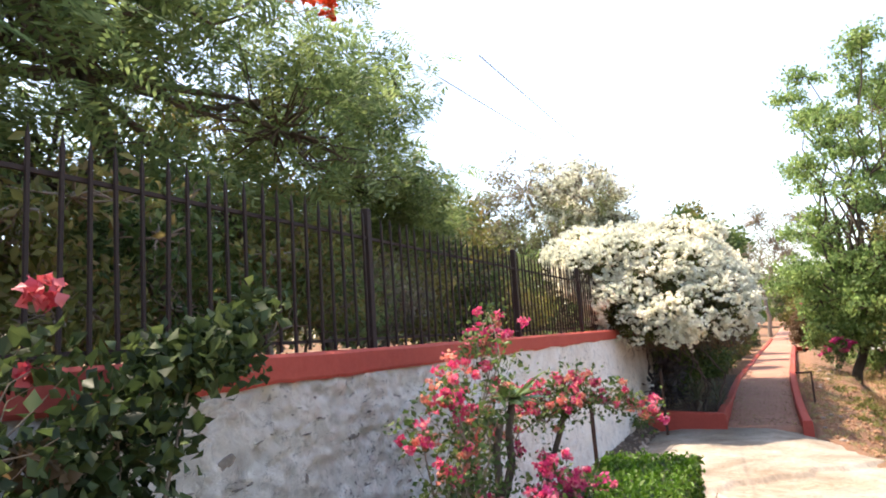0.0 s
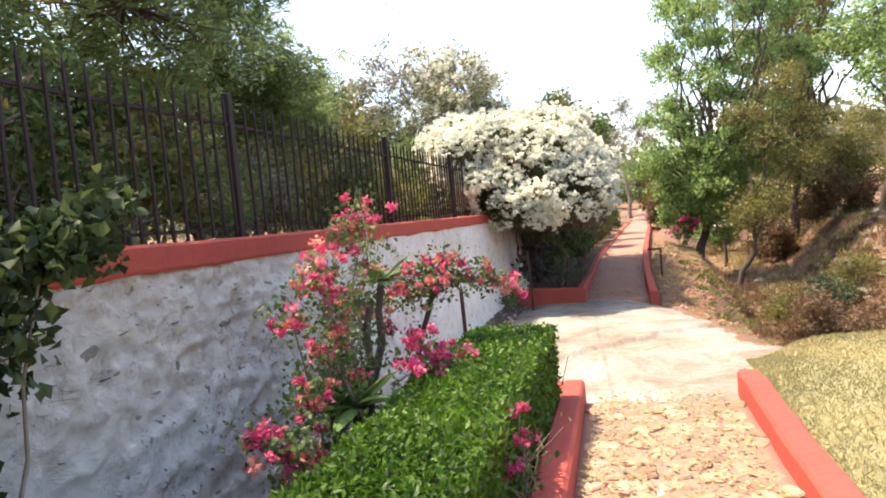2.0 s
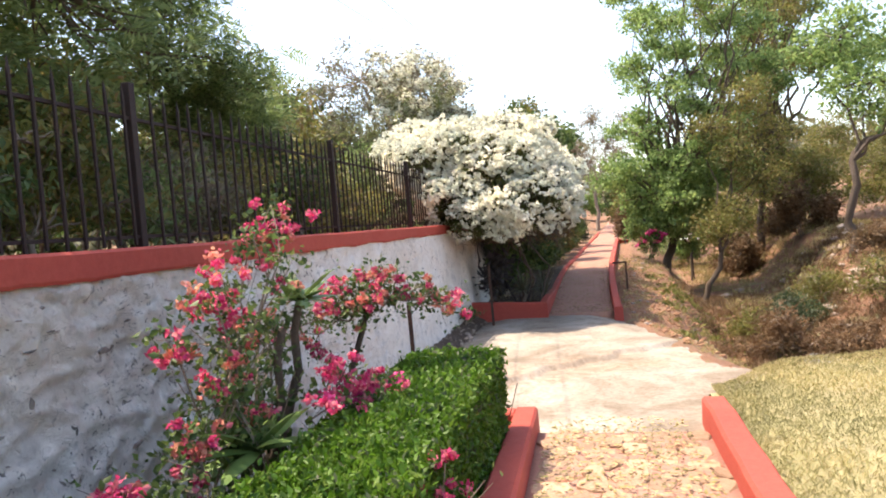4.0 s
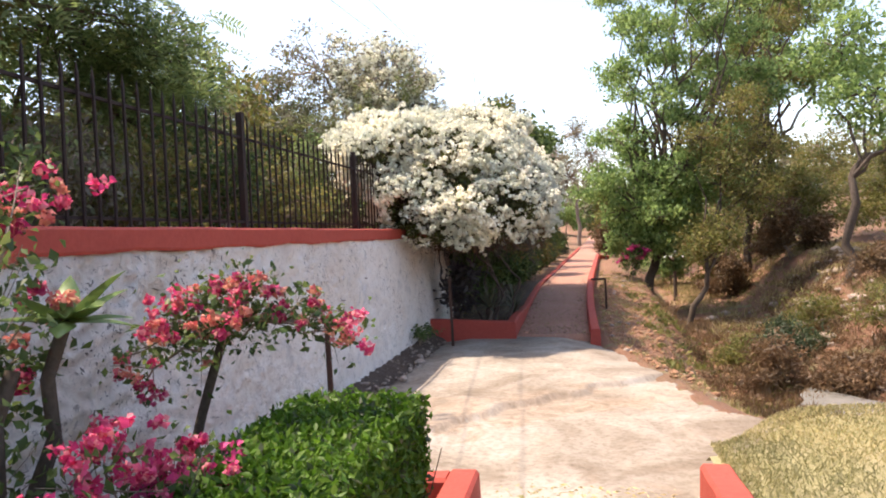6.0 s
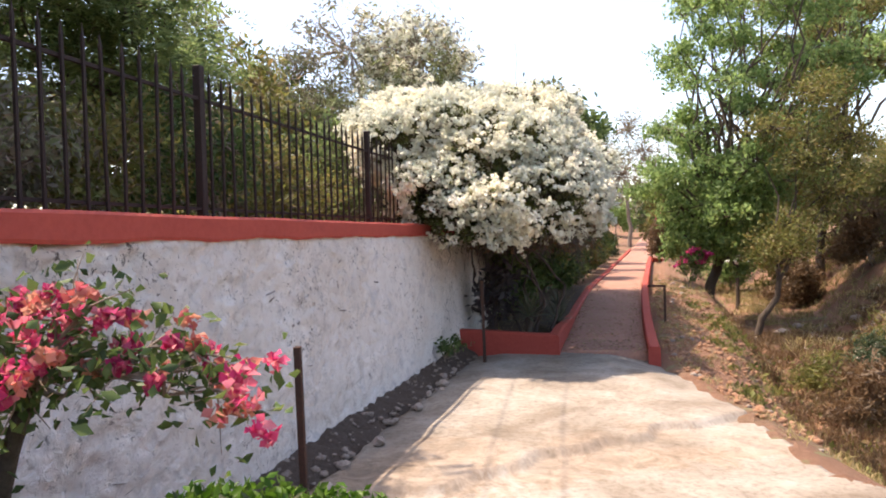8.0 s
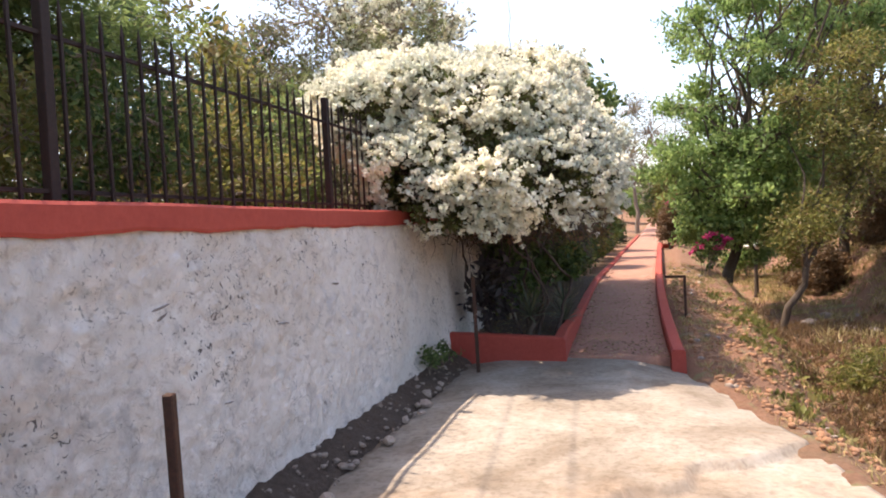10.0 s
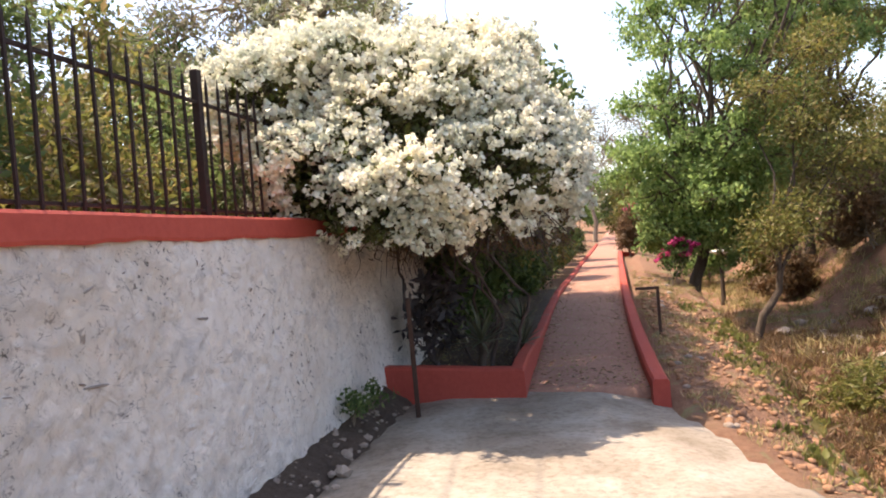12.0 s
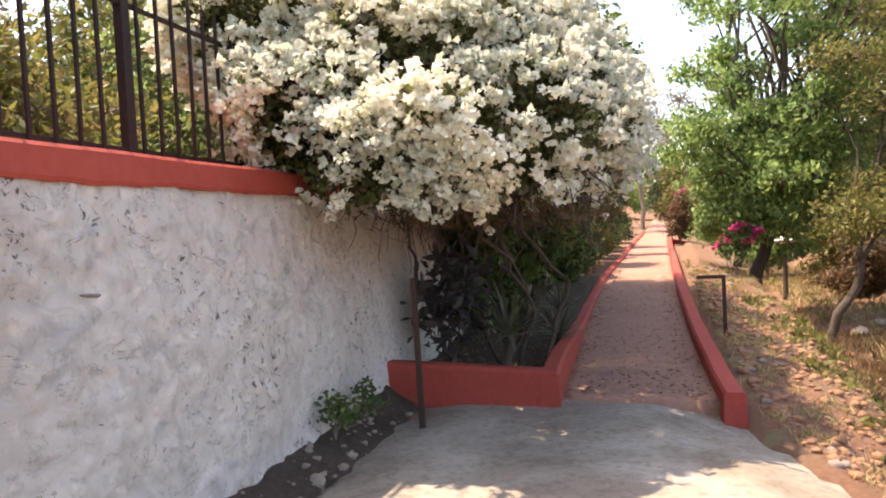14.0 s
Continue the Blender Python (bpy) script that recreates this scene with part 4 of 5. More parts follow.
pink_plant("bougainvillea", (1.02, -4.35, -0.56), [(1.08, -3.70, 1.30), (1.05, -3.78, 1.20), (1.00, -3.95, 1.14), (1.10, -4.50, 0.90), (1.05, -4.35, 0.84), (1.0, -4.25, 0.98), (1.08, -4.32, 0.62),
            (1.10, -4.25, 0.30), (1.05, -4.45, 0.45), (1.12, -4.75, -0.05), (1.10, -5.05, 0.05), (1.08, -5.30, 0.22), (1.02, -3.75, 0.62), (1.05, -3.70, 0.85), (1.12, -4.85, 0.32), (0.95, -4.6, 0.70)],
           "straggling pink and salmon bougainvillea against the white wall", 51, (P_PINK, P_ORANGE, 0.58), 3200, heads=9, head_r=0.045)
pink_plant("bougainvillea", (0.76, -2.66, -0.62), [(0.70, -2.70, 0.50), (0.80, -2.72, 0.36), (1.00, -2.66, 0.78), (1.20, -2.6, 0.84), (1.40, -2.62, 0.85), (1.36, -2.7, 0.73), (1.12, -2.74, 0.57), (1.66, -2.6, 0.73),
            (1.78, -2.55, 0.66), (1.86, -2.55, 0.58), (1.28, -2.75, 0.66), (0.95, -2.8, 0.66)],
           "arching bougainvillea on a leaning bare trunk", 52, (P_PINK, P_ORANGE, 0.66), 1100, 0.018, hub=(1.23, -2.66, 0.62), hub_r=0.030, heads=9, head_r=0.040)
pink_plant("bougainvillea", (1.32, -3.95, -0.56), [(1.45, -3.95, 0.42), (1.47, -3.80, 0.40), (1.46, -3.86, 0.26), (1.50, -3.70, 0.27), (1.52, -3.70, 0.24), (1.56, -3.50, 0.24), (1.60, -3.45, 0.25), (1.48, -4.1, 0.30)],
           "low pink bougainvillea pushing up beside the hedge", 53, (P_PINK, P_MAGENTA, 0.85), 330, 0.008, heads=7, head_r=0.042)
pink_plant("bougainvillea", (2.16, -4.55, -0.55), [(2.19, -4.52, 0.10), (2.20, -4.58, -0.03), (2.20, -4.42, -0.15), (2.19, -4.70, -0.12)],
           "pink bougainvillea spray hanging out of the hedge side", 54, (P_PINK, P_MAGENTA, 0.9), 120, 0.006, heads=4, head_r=0.04)

# frangipani: thick grey stems that end in broad leaves
def frangipani():
    rng = np.random.default_rng(14)
    root = (1.06, -4.2, -0.56)
    e = thing("frangipani", root, "frangipani with thick grey stems and broad glossy leaves", "frangipani")
    r = np.array(root)
    ends = ((1.15, -3.66, 0.80), (1.14, -3.90, 0.66), (1.16, -4.35, 0.12))
    for a in ends:
        v, f = tubes(limb(rng, r - (0, 0, 0.1), a, 0.036, 0.024, 7, 0.02), 8)
        fast_mesh("stem", v - r, f, M_BARK, e)
    for a, n, s in ((ends[0], 12, 1), (ends[2], 13, 3)):
        rosette("", a, n, 0.28 if s == 1 else 0.42, 0.09 if s == 1 else 0.12, L_AGAVE, "", s, parent=e, droop=0.6, spread=(0.75, 1.65))


frangipani()


# ---- rose and creeper at the near end of the wall ----
def rose():
    rng = np.random.default_rng(77)
    root = np.array((0.80, -6.75, -0.56))
    e = thing("rose_bush", (0.78, -6.97, -0.58), "leggy rose bush with dusty pink roses and dark leaves", "rose bush")
    lobes = [(0.75, -6.75, 0.95, 0.30, 0.42, 0.45), (0.72, -6.6, 0.70, 0.25, 0.28, 0.40), (0.72, -6.6, 0.10, 0.30, 0.55, 0.50), (0.70, -6.15, 0.95, 0.18, 0.22, 0.28), (0.70, -5.80, 1.22, 0.14, 0.28, 0.12),
             (0.75, -7.3, 0.9, 0.35, 0.5, 0.6), (0.66, -6.30, 0.45, 0.08, 0.10, 0.45), (0.74, -6.05, -0.05, 0.16, 0.22, 0.25)]
    segs, pts = [], []
    for l in lobes:
        c = np.array(l[:3])
        segs += limb(rng, root - (0, 0, 0.08) + rng.normal(size=3) * (0.05, 0.1, 0), c, 0.012, 0.006, 6, 0.05)
        for p in in_lobe(rng, l, 46, 0.1):
            segs += limb(rng, c + (p - c) * 0.2, p, 0.004, 0.0015, 3, 0.07)
            pts.append(p)
    segs += limb(rng, lobes[4][:3], (0.72, -5.45, 1.42), 0.006, 0.003, 5, 0.04)
    pts += [np.array((0.72, -5.45 - 0.09 * i, 1.42 - 0.045 * i)) for i in range(6) for _ in range(5)]
    v, f = tubes(segs, 5)
    fast_mesh("stem", v - root, f, M_TWIG, e)["kind"] = "stuff"
    leaf_mesh("foliage", rng, scatter(rng, pts, 6500, 0.055, 0.9), 0.066, 0.044, leafy("rose_leaf", [(0.025, 0.042, 0.018), (0.04, 0.065, 0.025), (0.065, 0.10, 0.035), (0.12, 0.16, 0.06)]), e, root, -0.5)
    for c, r in (((0.80, -6.50, 1.46), 0.062), ((0.80, -6.72, 1.44), 0.05), ((0.80, -6.54, 1.22), 0.035)):
        v, f = bracts(rng, [c], r, 34, 0.05)
        fast_mesh("rose", v - root, f, leafy("rose_petal", [(0.55, 0.05, 0.10), (0.66, 0.12, 0.16), (0.72, 0.22, 0.24)], 0.25), e, "full pink rose")
    v, f = bracts(rng, [(0.80, -6.53, 0.99), (0.80, -6.50, 0.92)], 0.075, 40, 0.05)
    fast_mesh("withered_head", v - root, f, L_BROWN, e, "withered brown flower head")


rose()


# added tree, hidden by the white bush, that casts shade on the footpath
plant("tree", (0.75, 11.3, walk_z(11.3) + 0.1), [(1.0, 8.9, 2.7, 1.0, 0.9, 0.8), (1.05, 10.2, 3.0, 1.05, 0.9, 0.8), (1.1, 11.6, 3.1, 1.0, 0.9, 0.8), (1.1, 13.0, 3.1, 1.0, 0.9, 0.8), (1.3, 10.8, 2.0, 0.8, 1.2, 0.6), (1.6, 8.8, 3.0, 0.8, 0.8, 0.5), (1.7, 10.3, 3.2, 0.8, 0.9, 0.5), (1.6, 12.0, 3.2, 0.8, 0.9, 0.5)],
      "leafy small tree added unseen behind the white bush to shade the footpath", "tree", 91, L_BOUG, 40, 15000, 0.18, (0.14, 0.075), 0.07, 0.45)


# ---- rods, posts, bird bath, wires ----
def rod(at, top, w, label, name="metal_post"):
    bm = bmesh.new()
    box(bm, -w / 2, w / 2, -w / 2, w / 2, -0.15, top - at[2])
    bmesh.ops.bevel(bm, geom=bm.edges[:], offset=w * 0.12, segments=1, affect="EDGES")
    ob = part(name, bm, M_RUST, None)
    ob.matrix_world = pose(*at, 0.6, -0.8, 12)
    return tagged(ob, label, "post")


M_RUST = surface("rusted_dark_iron", [(0.035, 0.022, 0.018), (0.07, 0.035, 0.025)], [(0.025, 0.018, 0.015), (0.11, 0.05, 0.03)], 5, 50, 0.5, 0.7, 0.4, 60, 0.003, metallic=0.2)
rod((0.91, -0.36, -0.73), 0.355, 0.045, "slim rusted iron stake standing beside the white wall")
rod((0.96, 5.09, walk_z(5.09)), 0.39, 0.045, "rusted iron stake in front of the flower bed kerb")


def tee_post():
    at = (3.57, 8.74, land(3.57, 8.74))
    e = thing("sign_post", at, "small rusty post with a side arm beside the footpath", "post")
    bm = bmesh.new()
    box(bm, -0.02, 0.02, -0.02, 0.02, -0.15, 0.03 - at[2])
    part("upright", bm, M_RUST, e)
    bm = bmesh.new()
    box(bm, -0.30, -0.021, -0.015, 0.015, -0.01 - at[2], 0.03 - at[2])
    part("arm", bm, M_RUST, e)


tee_post()


def lathe(profile, n=20):
    V = [(r * math.cos(2 * math.pi * j / n), r * math.sin(2 * math.pi * j / n), z) for r, z in profile for j in range(n)]
    F = [(i * n + j, i * n + (j + 1) % n, (i + 1) * n + (j + 1) % n, (i + 1) * n + j) for i in range(len(profile) - 1) for j in range(n)]
    return V, F


def bird_bath():
    at = (6.55, 20.6, land(6.55, 20.6))
    e = thing("bird_bath", at, "pale cement bird bath on a slim pillar among the trees", "bird bath")
    h = -0.16 - at[2]
    V, F = lathe([(0.001, -0.1), (0.10, -0.1), (0.07, 0.1), (0.05, h - 0.15), (0.09, h - 0.02), (0.001, h - 0.02)])
    mesh_object("pillar", V, F, M_BARK, e, True)
    V, F = lathe([(0.001, h - 0.03), (0.10, h - 0.03), (0.36, h + 0.05), (0.38, h + 0.09), (0.30, h + 0.07), (0.001, h + 0.0)])
    mesh_object("bowl", V, F, M_PLASTER_BATH, e, True)
    V, F = lathe([(0.001, h), (0.08, h), (0.10, h + 0.18), (0.06, h + 0.32), (0.07, h + 0.38), (0.001, h + 0.44)])
    mesh_object("finial", V, F, M_PLASTER_BATH, e, True)


bird_bath()


def wire(a, b, sag):
    pts = [np.array(a) + (np.array(b) - np.array(a)) * t - np.array((0, 0, sag * 4 * t * (1 - t))) for t in np.linspace(0, 1, 33)]
    v, f = tubes([(p, q, 0.006, 0.006) for p, q in zip(pts[:-1], pts[1:])], 5)
    ob = fast_mesh("overhead_wire", v, f, M_WIRE)
    return tagged(ob, "thin overhead wire sagging across the sky", "wire")


wire((0.78, -2.8, 3.62), (-6.1, 37.6, 12.95), 0.05)
wire((0.30, -2.6, 3.60), (-7.4, 37.6, 12.9), 0.05)

# scarlet flowers at a branch end of the tall tree
def scarlet():
    rng = np.random.default_rng(2)
    at = np.array((-1.45, -1.8, 5.15))
    e = thing("flower_spray", tuple(at), "scarlet flower spray at a branch end of the tall tree", "flowers")
    v, f = tubes(limb(rng, (-1.9, -2.2, 4.9), at, 0.01, 0.005, 5, 0.05), 4)
    fast_mesh("twig", v - at, f, M_TWIG, e)
    v, f = bracts(rng, at + rng.normal(size=(14, 3)) * (0.1, 0.24, 0.07), 0.06, 14, 0.07)
    fast_mesh("blossom", v - at, f, P_SCARLET, e)


scarlet()

# ---- trees beyond the gully ----
def crown_lobes(seed, axis, n, flat=0.42):
    """Layered boughs round an axis given as (x, y, z, reach): many flat, uneven sprays of leaf."""
    r = random.Random(seed)
    out = []
    zs = [p[2] for p in axis]
    for i in range(n):
        z = zs[0] + (zs[-1] - zs[0]) * (i + r.random()) / n
        x, y, reach = (float(np.interp(z, zs, [p[k] for p in axis])) for k in (0, 1, 3))
        a, d = i * 2.4 + r.uniform(-0.5, 0.5), reach * r.uniform(0.3, 1.0)
        w = r.uniform(0.5, 0.95)
        out.append((x + math.cos(a) * d, y + math.sin(a) * d, z + r.uniform(-0.2, 0.2), w, w * r.uniform(0.8, 1.2), w * flat * r.uniform(0.8, 1.3)))
    return out


plant("tree", (5.29, 17.5, land(5.29, 17.5)), crown_lobes(7, [(5.5, 17.2, 0.5, 0.9), (5.9, 17.1, 1.4, 1.7), (6.2, 17.2, 3.0, 2.1), (6.5, 17.3, 5.0, 2.6), (6.8, 17.4, 7.0, 2.9), (7.1, 17.5, 9.8, 2.6)], 58) + crown_lobes(9, [(5.3, 16.9, 0.3, 1.2), (5.5, 16.9, 1.4, 1.9), (5.7, 17.0, 3.0, 2.2)], 26),
      "green broad-leaved tree with layered boughs below the footpath", "tree", 101, L_TREE, 12, 50000, 0.17, (0.135, 0.07), 0.17, 0.3, trunk_to=(5.7, 17.4, 0.9), hollow=0.1, up=0.9)
plant("tree", (5.99, 14.22, land(5.99, 14.22)), [(7.1, 14.3, 0.9, 0.8, 0.9, 0.5), (6.5, 14.1, 0.55, 0.6, 0.7, 0.35), (7.9, 14.6, 1.9, 0.9, 0.9, 0.6), (7.2, 14.4, 2.6, 0.7, 0.8, 0.4), (6.6, 14.5, 3.5, 0.8, 0.8, 0.4), (8.3, 14.8, 3.2, 0.9, 0.9, 0.45), (7.6, 14.6, 4.4, 0.8, 0.8, 0.4)],
      "small leaning tree on the gully bank", "tree", 102, L_OLIVE, 22, 9500, 0.22, (0.10, 0.045), 0.10, 0.5, trunk_to=(6.55, 14.2, -0.35))
plant("tree", (9.3, 21.5, land(9.3, 21.5)), crown_lobes(8, [(9.0, 21.4, 2.0, 1.4), (9.3, 21.5, 5.0, 2.4), (9.8, 21.6, 8.5, 2.6), (10.2, 21.6, 11.5, 1.8)], 30),
      "thin-leaved olive tree standing over the gully", "tree", 105, L_OLIVE, 14, 24000, 0.24, (0.13, 0.06), 0.17, 0.4, hollow=0.1)
plant("tree", (9.4, 12.0, land(9.4, 12.0)), [(10.2, 12.2, 4.0, 1.4, 1.3, 0.7), (11.4, 11.6, 3.2, 1.3, 1.3, 0.8), (9.6, 13.0, 5.4, 1.2, 1.3, 0.7), (11.8, 12.4, 5.2, 1.4, 1.4, 0.9), (13.0, 11.0, 4.0, 1.4, 1.4, 1.0)],
      "crooked tree leaning over the dry bank", "tree", 103, L_TREE, 30, 9000, 0.22, (0.15, 0.07), 0.13, 0.4, M_BARK, trunk_to=(9.5, 12.0, 2.0))
plant("tree", (10.5, 24.0, land(10.5, 24)), [(9.6, 23.8, 7.0, 1.8, 1.8, 0.9), (11.4, 24, 8.2, 2.0, 1.8, 1.0), (13.2, 23.6, 6.8, 1.8, 1.8, 0.9), (10.6, 24.2, 10.0, 1.8, 1.8, 0.9), (12.6, 24.2, 10.0, 1.8, 1.8, 0.9)],
      "tall thin-crowned tree on the far side of the gully", "tree", 104, L_TREE, 34, 12000, 0.22, (0.2, 0.09), 0.2, 0.5, M_BARK)
for i, (x, y, sx, sz, m) in enumerate(((8.6, 24, 1.8, 3.0, L_OLIVE), (11.2, 21, 1.8, 2.6, L_OLIVE), (13.5, 18, 2.0, 3.0, L_OLIVE), (9.6, 28, 2.4, 4.2, L_OLIVE), (13, 26, 2.6, 4.6, L_OLIVE), (16.5, 21, 2.6, 4.0, L_OLIVE),
                                        (7.2, 27, 1.6, 3.0, L_TREE), (10.0, 18.6, 1.1, 1.7, L_BROWN), (8.3, 20.5, 1.0, 1.4, L_BROWN), (15.5, 15, 1.8, 3.0, L_OLIVE), (17, 32, 3, 6, L_OLIVE), (6.6, 33, 2, 4.5, L_TREE), (12, 35, 3, 6, L_OLIVE))):
    thicket((x, y, land(x, y)), (sx, sx, sz), 120 + i, m, "dry olive-green scrub on the gully slope", 9000, (0.13, 0.055))
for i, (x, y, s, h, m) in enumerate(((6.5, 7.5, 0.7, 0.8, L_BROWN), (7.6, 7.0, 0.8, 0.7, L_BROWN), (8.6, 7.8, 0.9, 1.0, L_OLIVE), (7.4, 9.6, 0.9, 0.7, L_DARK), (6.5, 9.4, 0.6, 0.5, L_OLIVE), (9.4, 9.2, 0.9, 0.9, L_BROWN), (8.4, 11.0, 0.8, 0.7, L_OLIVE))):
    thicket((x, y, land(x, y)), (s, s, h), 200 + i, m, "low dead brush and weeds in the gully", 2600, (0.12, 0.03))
# brown and magenta shrubs where the path bends
thicket((4.42, 29.4, land(4.42, 29.4)), (0.42, 0.6, 1.8), 150, L_BROWN, "withered reddish-brown shrub at the bend of the path", 9000, (0.1, 0.05))
pink_plant("bougainvillea", (4.5, 31.0, land(4.5, 31)), [(4.55 + 0.22 * i, 31.0, 1.6 + 0.12 * (i % 3)) for i in range(5)] + [(4.5, 30.8, 1.2)], "distant magenta bougainvillea at the bend of the path", 151, (P_MAGENTA, P_PINK, 0.7), 700, 0.02, heads=14, head_r=0.10, leaf=(0.1, 0.06))
pink_plant("bougainvillea", (4.62, 15.8, land(4.62, 15.8)), [(4.36 + 0.12 * i, 15.8, 0.12 + 0.11 * (i % 4)) for i in range(7)], "magenta bougainvillea beside the trunk of the green tree", 152, (P_MAGENTA, P_PINK, 0.7), 800, 0.014, heads=8, head_r=0.062, leaf=(0.08, 0.05))
# grey leafless trees along the skyline
for i, (x, y, h) in enumerate(((3.2, 44, 9.0), (0.2, 46, 8.4), (-3.0, 48, 8.0), (6.2, 50, 9.5), (1.6, 40, 6.5))):
    g = land(x, y)
    plant("tree", (x, y, g), [(x - 1.2, y, g + h * 0.62, 1.6, 1.5, h * 0.2), (x + 1.1, y, g + h * 0.7, 1.5, 1.5, h * 0.22), (x, y, g + h * 0.88, 1.3, 1.3, h * 0.12)],
          "bare greyish tree on the hazy skyline", "tree", 160 + i, L_GREY, 60, 2200, 0.3, (0.16, 0.06), 0.16, 0.45, M_TWIG, twig_r=0.02)
for i, (x, y, s) in enumerate(((5.8, 40, 3.5), (-2, 36, 3.6), (0.3, 33, 2.6), (-5, 30, 4.0), (2.2, 56, 4.0), (5.2, 58, 4.5), (9, 48, 5), (-4, 20, 3.2), (-7, 14, 4.5), (-9, 24, 5))):
    thicket((x, y, max(land(x, y), -0.5)), (s * 0.6, s * 0.6, s), 170 + i, (L_OLIVE, L_TREE, L_BOUG)[i % 3], "distant mixed scrub beyond the end of the path", 5000, (0.22, 0.11))


def woods():
    """Far woods all round, uncountable."""
    rng = np.random.default_rng(33)
    n = 2600
    az = rng.uniform(0, 2 * math.pi, n)
    d = rng.uniform(62, 150, n)
    x, y = d * np.sin(az), d * np.cos(az)
    keep = ~((x < -20) & (y < 30) & (d < 70))
    x, y, d = x[keep], y[keep], d[keep]
    z = np.array([land(a, b) for a, b in zip(x, y)])
    tops = rng.uniform(2.0, 7.5, len(x))
    k = 30
    c = np.repeat(np.stack([x, y, z + tops * 0.5], 1), k, 0) + rng.normal(size=(len(x) * k, 3)) * np.repeat(np.stack([tops * 0.35, tops * 0.35, tops * 0.28], 1), k, 0)
    v, f = leaves(rng, c, 1.1, 0.7, 0.2)
    ob = fast_mesh("woods", v, f, leafy("hazy_woodland", [(0.12, 0.13, 0.07), (0.17, 0.17, 0.10), (0.20, 0.18, 0.13)]))
    tagged(ob, "hazy dry woodland far off on the skyline", "woods", kind="stuff")


woods()


# ---- lawn ----
def lawn():
    V, F, ny = [], [], 40
    xs = np.concatenate([np.arange(3.86, 6, 0.15), np.arange(6, 14.1, 0.6)])
    for x in xs:
        for j in range(ny + 1):
            y = -11 + (lawn_edge(x) + 11) * (j / ny) ** 0.6
            V.append((x, y, (-0.60 + 0.045 * max(0, x - 4) + 0.02 * math.sin(x * 0.9 + y)) + 0.02 - (0.08 if j == ny else 0)))
    n = ny + 1
    F = [(i * n + j, (i + 1) * n + j, (i + 1) * n + j + 1, i * n + j + 1) for i in range(len(xs) - 1) for j in range(ny)]
    m = surface("dry_lawn", [(0.24, 0.225, 0.09), (0.36, 0.315, 0.16), (0.40, 0.33, 0.20)], [(0.16, 0.155, 0.06), (0.43, 0.365, 0.22)], 1.6, 45, 0.5, 0.95, 0.8, 60, 0.02)
    tagged(mesh_object("lawn", V, F, m, smooth=True), "sun-bleached lawn beside the paving", "lawn", kind="structure")
    rng = np.random.default_rng(6)
    N = 90000
    x = 3.92 + (rng.random(N) ** 1.3) * 8.5
    y = np.array([lawn_edge(a) + 0.08 for a in x]) - (rng.random(N) ** 1.4) * 6.5
    z = np.array([-0.60 + 0.045 * max(0, a - 4) + 0.02 * math.sin(a * 0.9 + b) for a, b in zip(x, y)])
    v, f = leaves(rng, np.stack([x, y, z + 0.04], 1), 0.055, 0.007, 1.3)
    tagged(fast_mesh("grass", v, f, P_GRASS), "short half-dry lawn grass", "grass", kind="stuff")


lawn()

# ---- bank: clods, straw, weeds, water ----
def lumps(name, material, n, xr, yr, size, label, seed, squash=0.6):
    """Loose stones and clods lying on the ground, too many to count."""
    rng = np.random.default_rng(seed)
    ico = bmesh.new()
    bmesh.ops.create_icosphere(ico, subdivisions=1, radius=1)
    base = np.array([v.co for v in ico.verts])
    tri = np.array([[v.index for v in f.verts] for f in ico.faces])
    ico.free()
    V, F = [], []
    made = 0
    while made < n:
        x, y = rng.uniform(*xr), rng.uniform(*yr)
        if y < 5.8 and x < slab_right(y) + 0.05 or y >= 5.6 and x < path_mid(y) + 0.95:
            continue
        s = size * rng.uniform(0.25, 1) ** 3.2 + 0.006
        b = base * (1 + rng.normal(size=(len(base), 1)) * 0.16) * s * (1, rng.uniform(0.7, 1.2), squash)
        V.append(b + (x, y, land(x, y) + s * squash * 0.35 - 0.02))
        F.append(tri + made * len(base))
        made += 1
    tagged(fast_mesh(name, np.concatenate(V), np.concatenate(F), material), label, "rubble", kind="stuff")


lumps("clods", M_CLOD, 4600, (3.5, 6.0), (2.6, 13), 0.05, "crumbled red earth clods on the sunny bank", 1)
lumps("bank_rubble", M_ROCK, 420, (6.6, 11.5), (6, 16), 0.22, "rough stones tumbled down the far bank of the gully", 7)
lumps("pebbles", M_ROCK, 600, (3.5, 9), (2.0, 16), 0.06, "grey and buff pebbles on the bank and in the gully", 2)


def tufts(name, material, n, region, length, width, label, seed, per=14, spread=0.05, category="grass", ground_lift=0.0):
    rng = np.random.default_rng(seed)
    P = []
    while len(P) < n:
        x, y = rng.uniform(region[0], region[1]), rng.uniform(region[2], region[3])
        if (y < 5.8 and x < slab_right(y) + 0.04) or (y >= 5.6 and path_mid(y) - 0.95 < x < path_mid(y) + 0.9):
            continue
        if noise.noise(Vector((x * 1.1, y * 1.1, seed))) < rng.uniform(-0.5, 0.3):
            continue
        P.append((x, y, land(x, y) + length * 0.35 - 0.03 + ground_lift))
    c = np.repeat(np.array(P), per, 0)
    c[:, :2] += rng.normal(size=(len(c), 2)) * spread
    v, f = leaves(rng, c, length, width, 1.6)
    tagged(fast_mesh(name, v, f, material), label, category, kind="stuff")


tufts("dry_grass", P_STRAW, 1100, (3.4, 7.5, 2.0, 18), 0.11, 0.009, "straw-coloured dry grass tufts on the bank", 3)
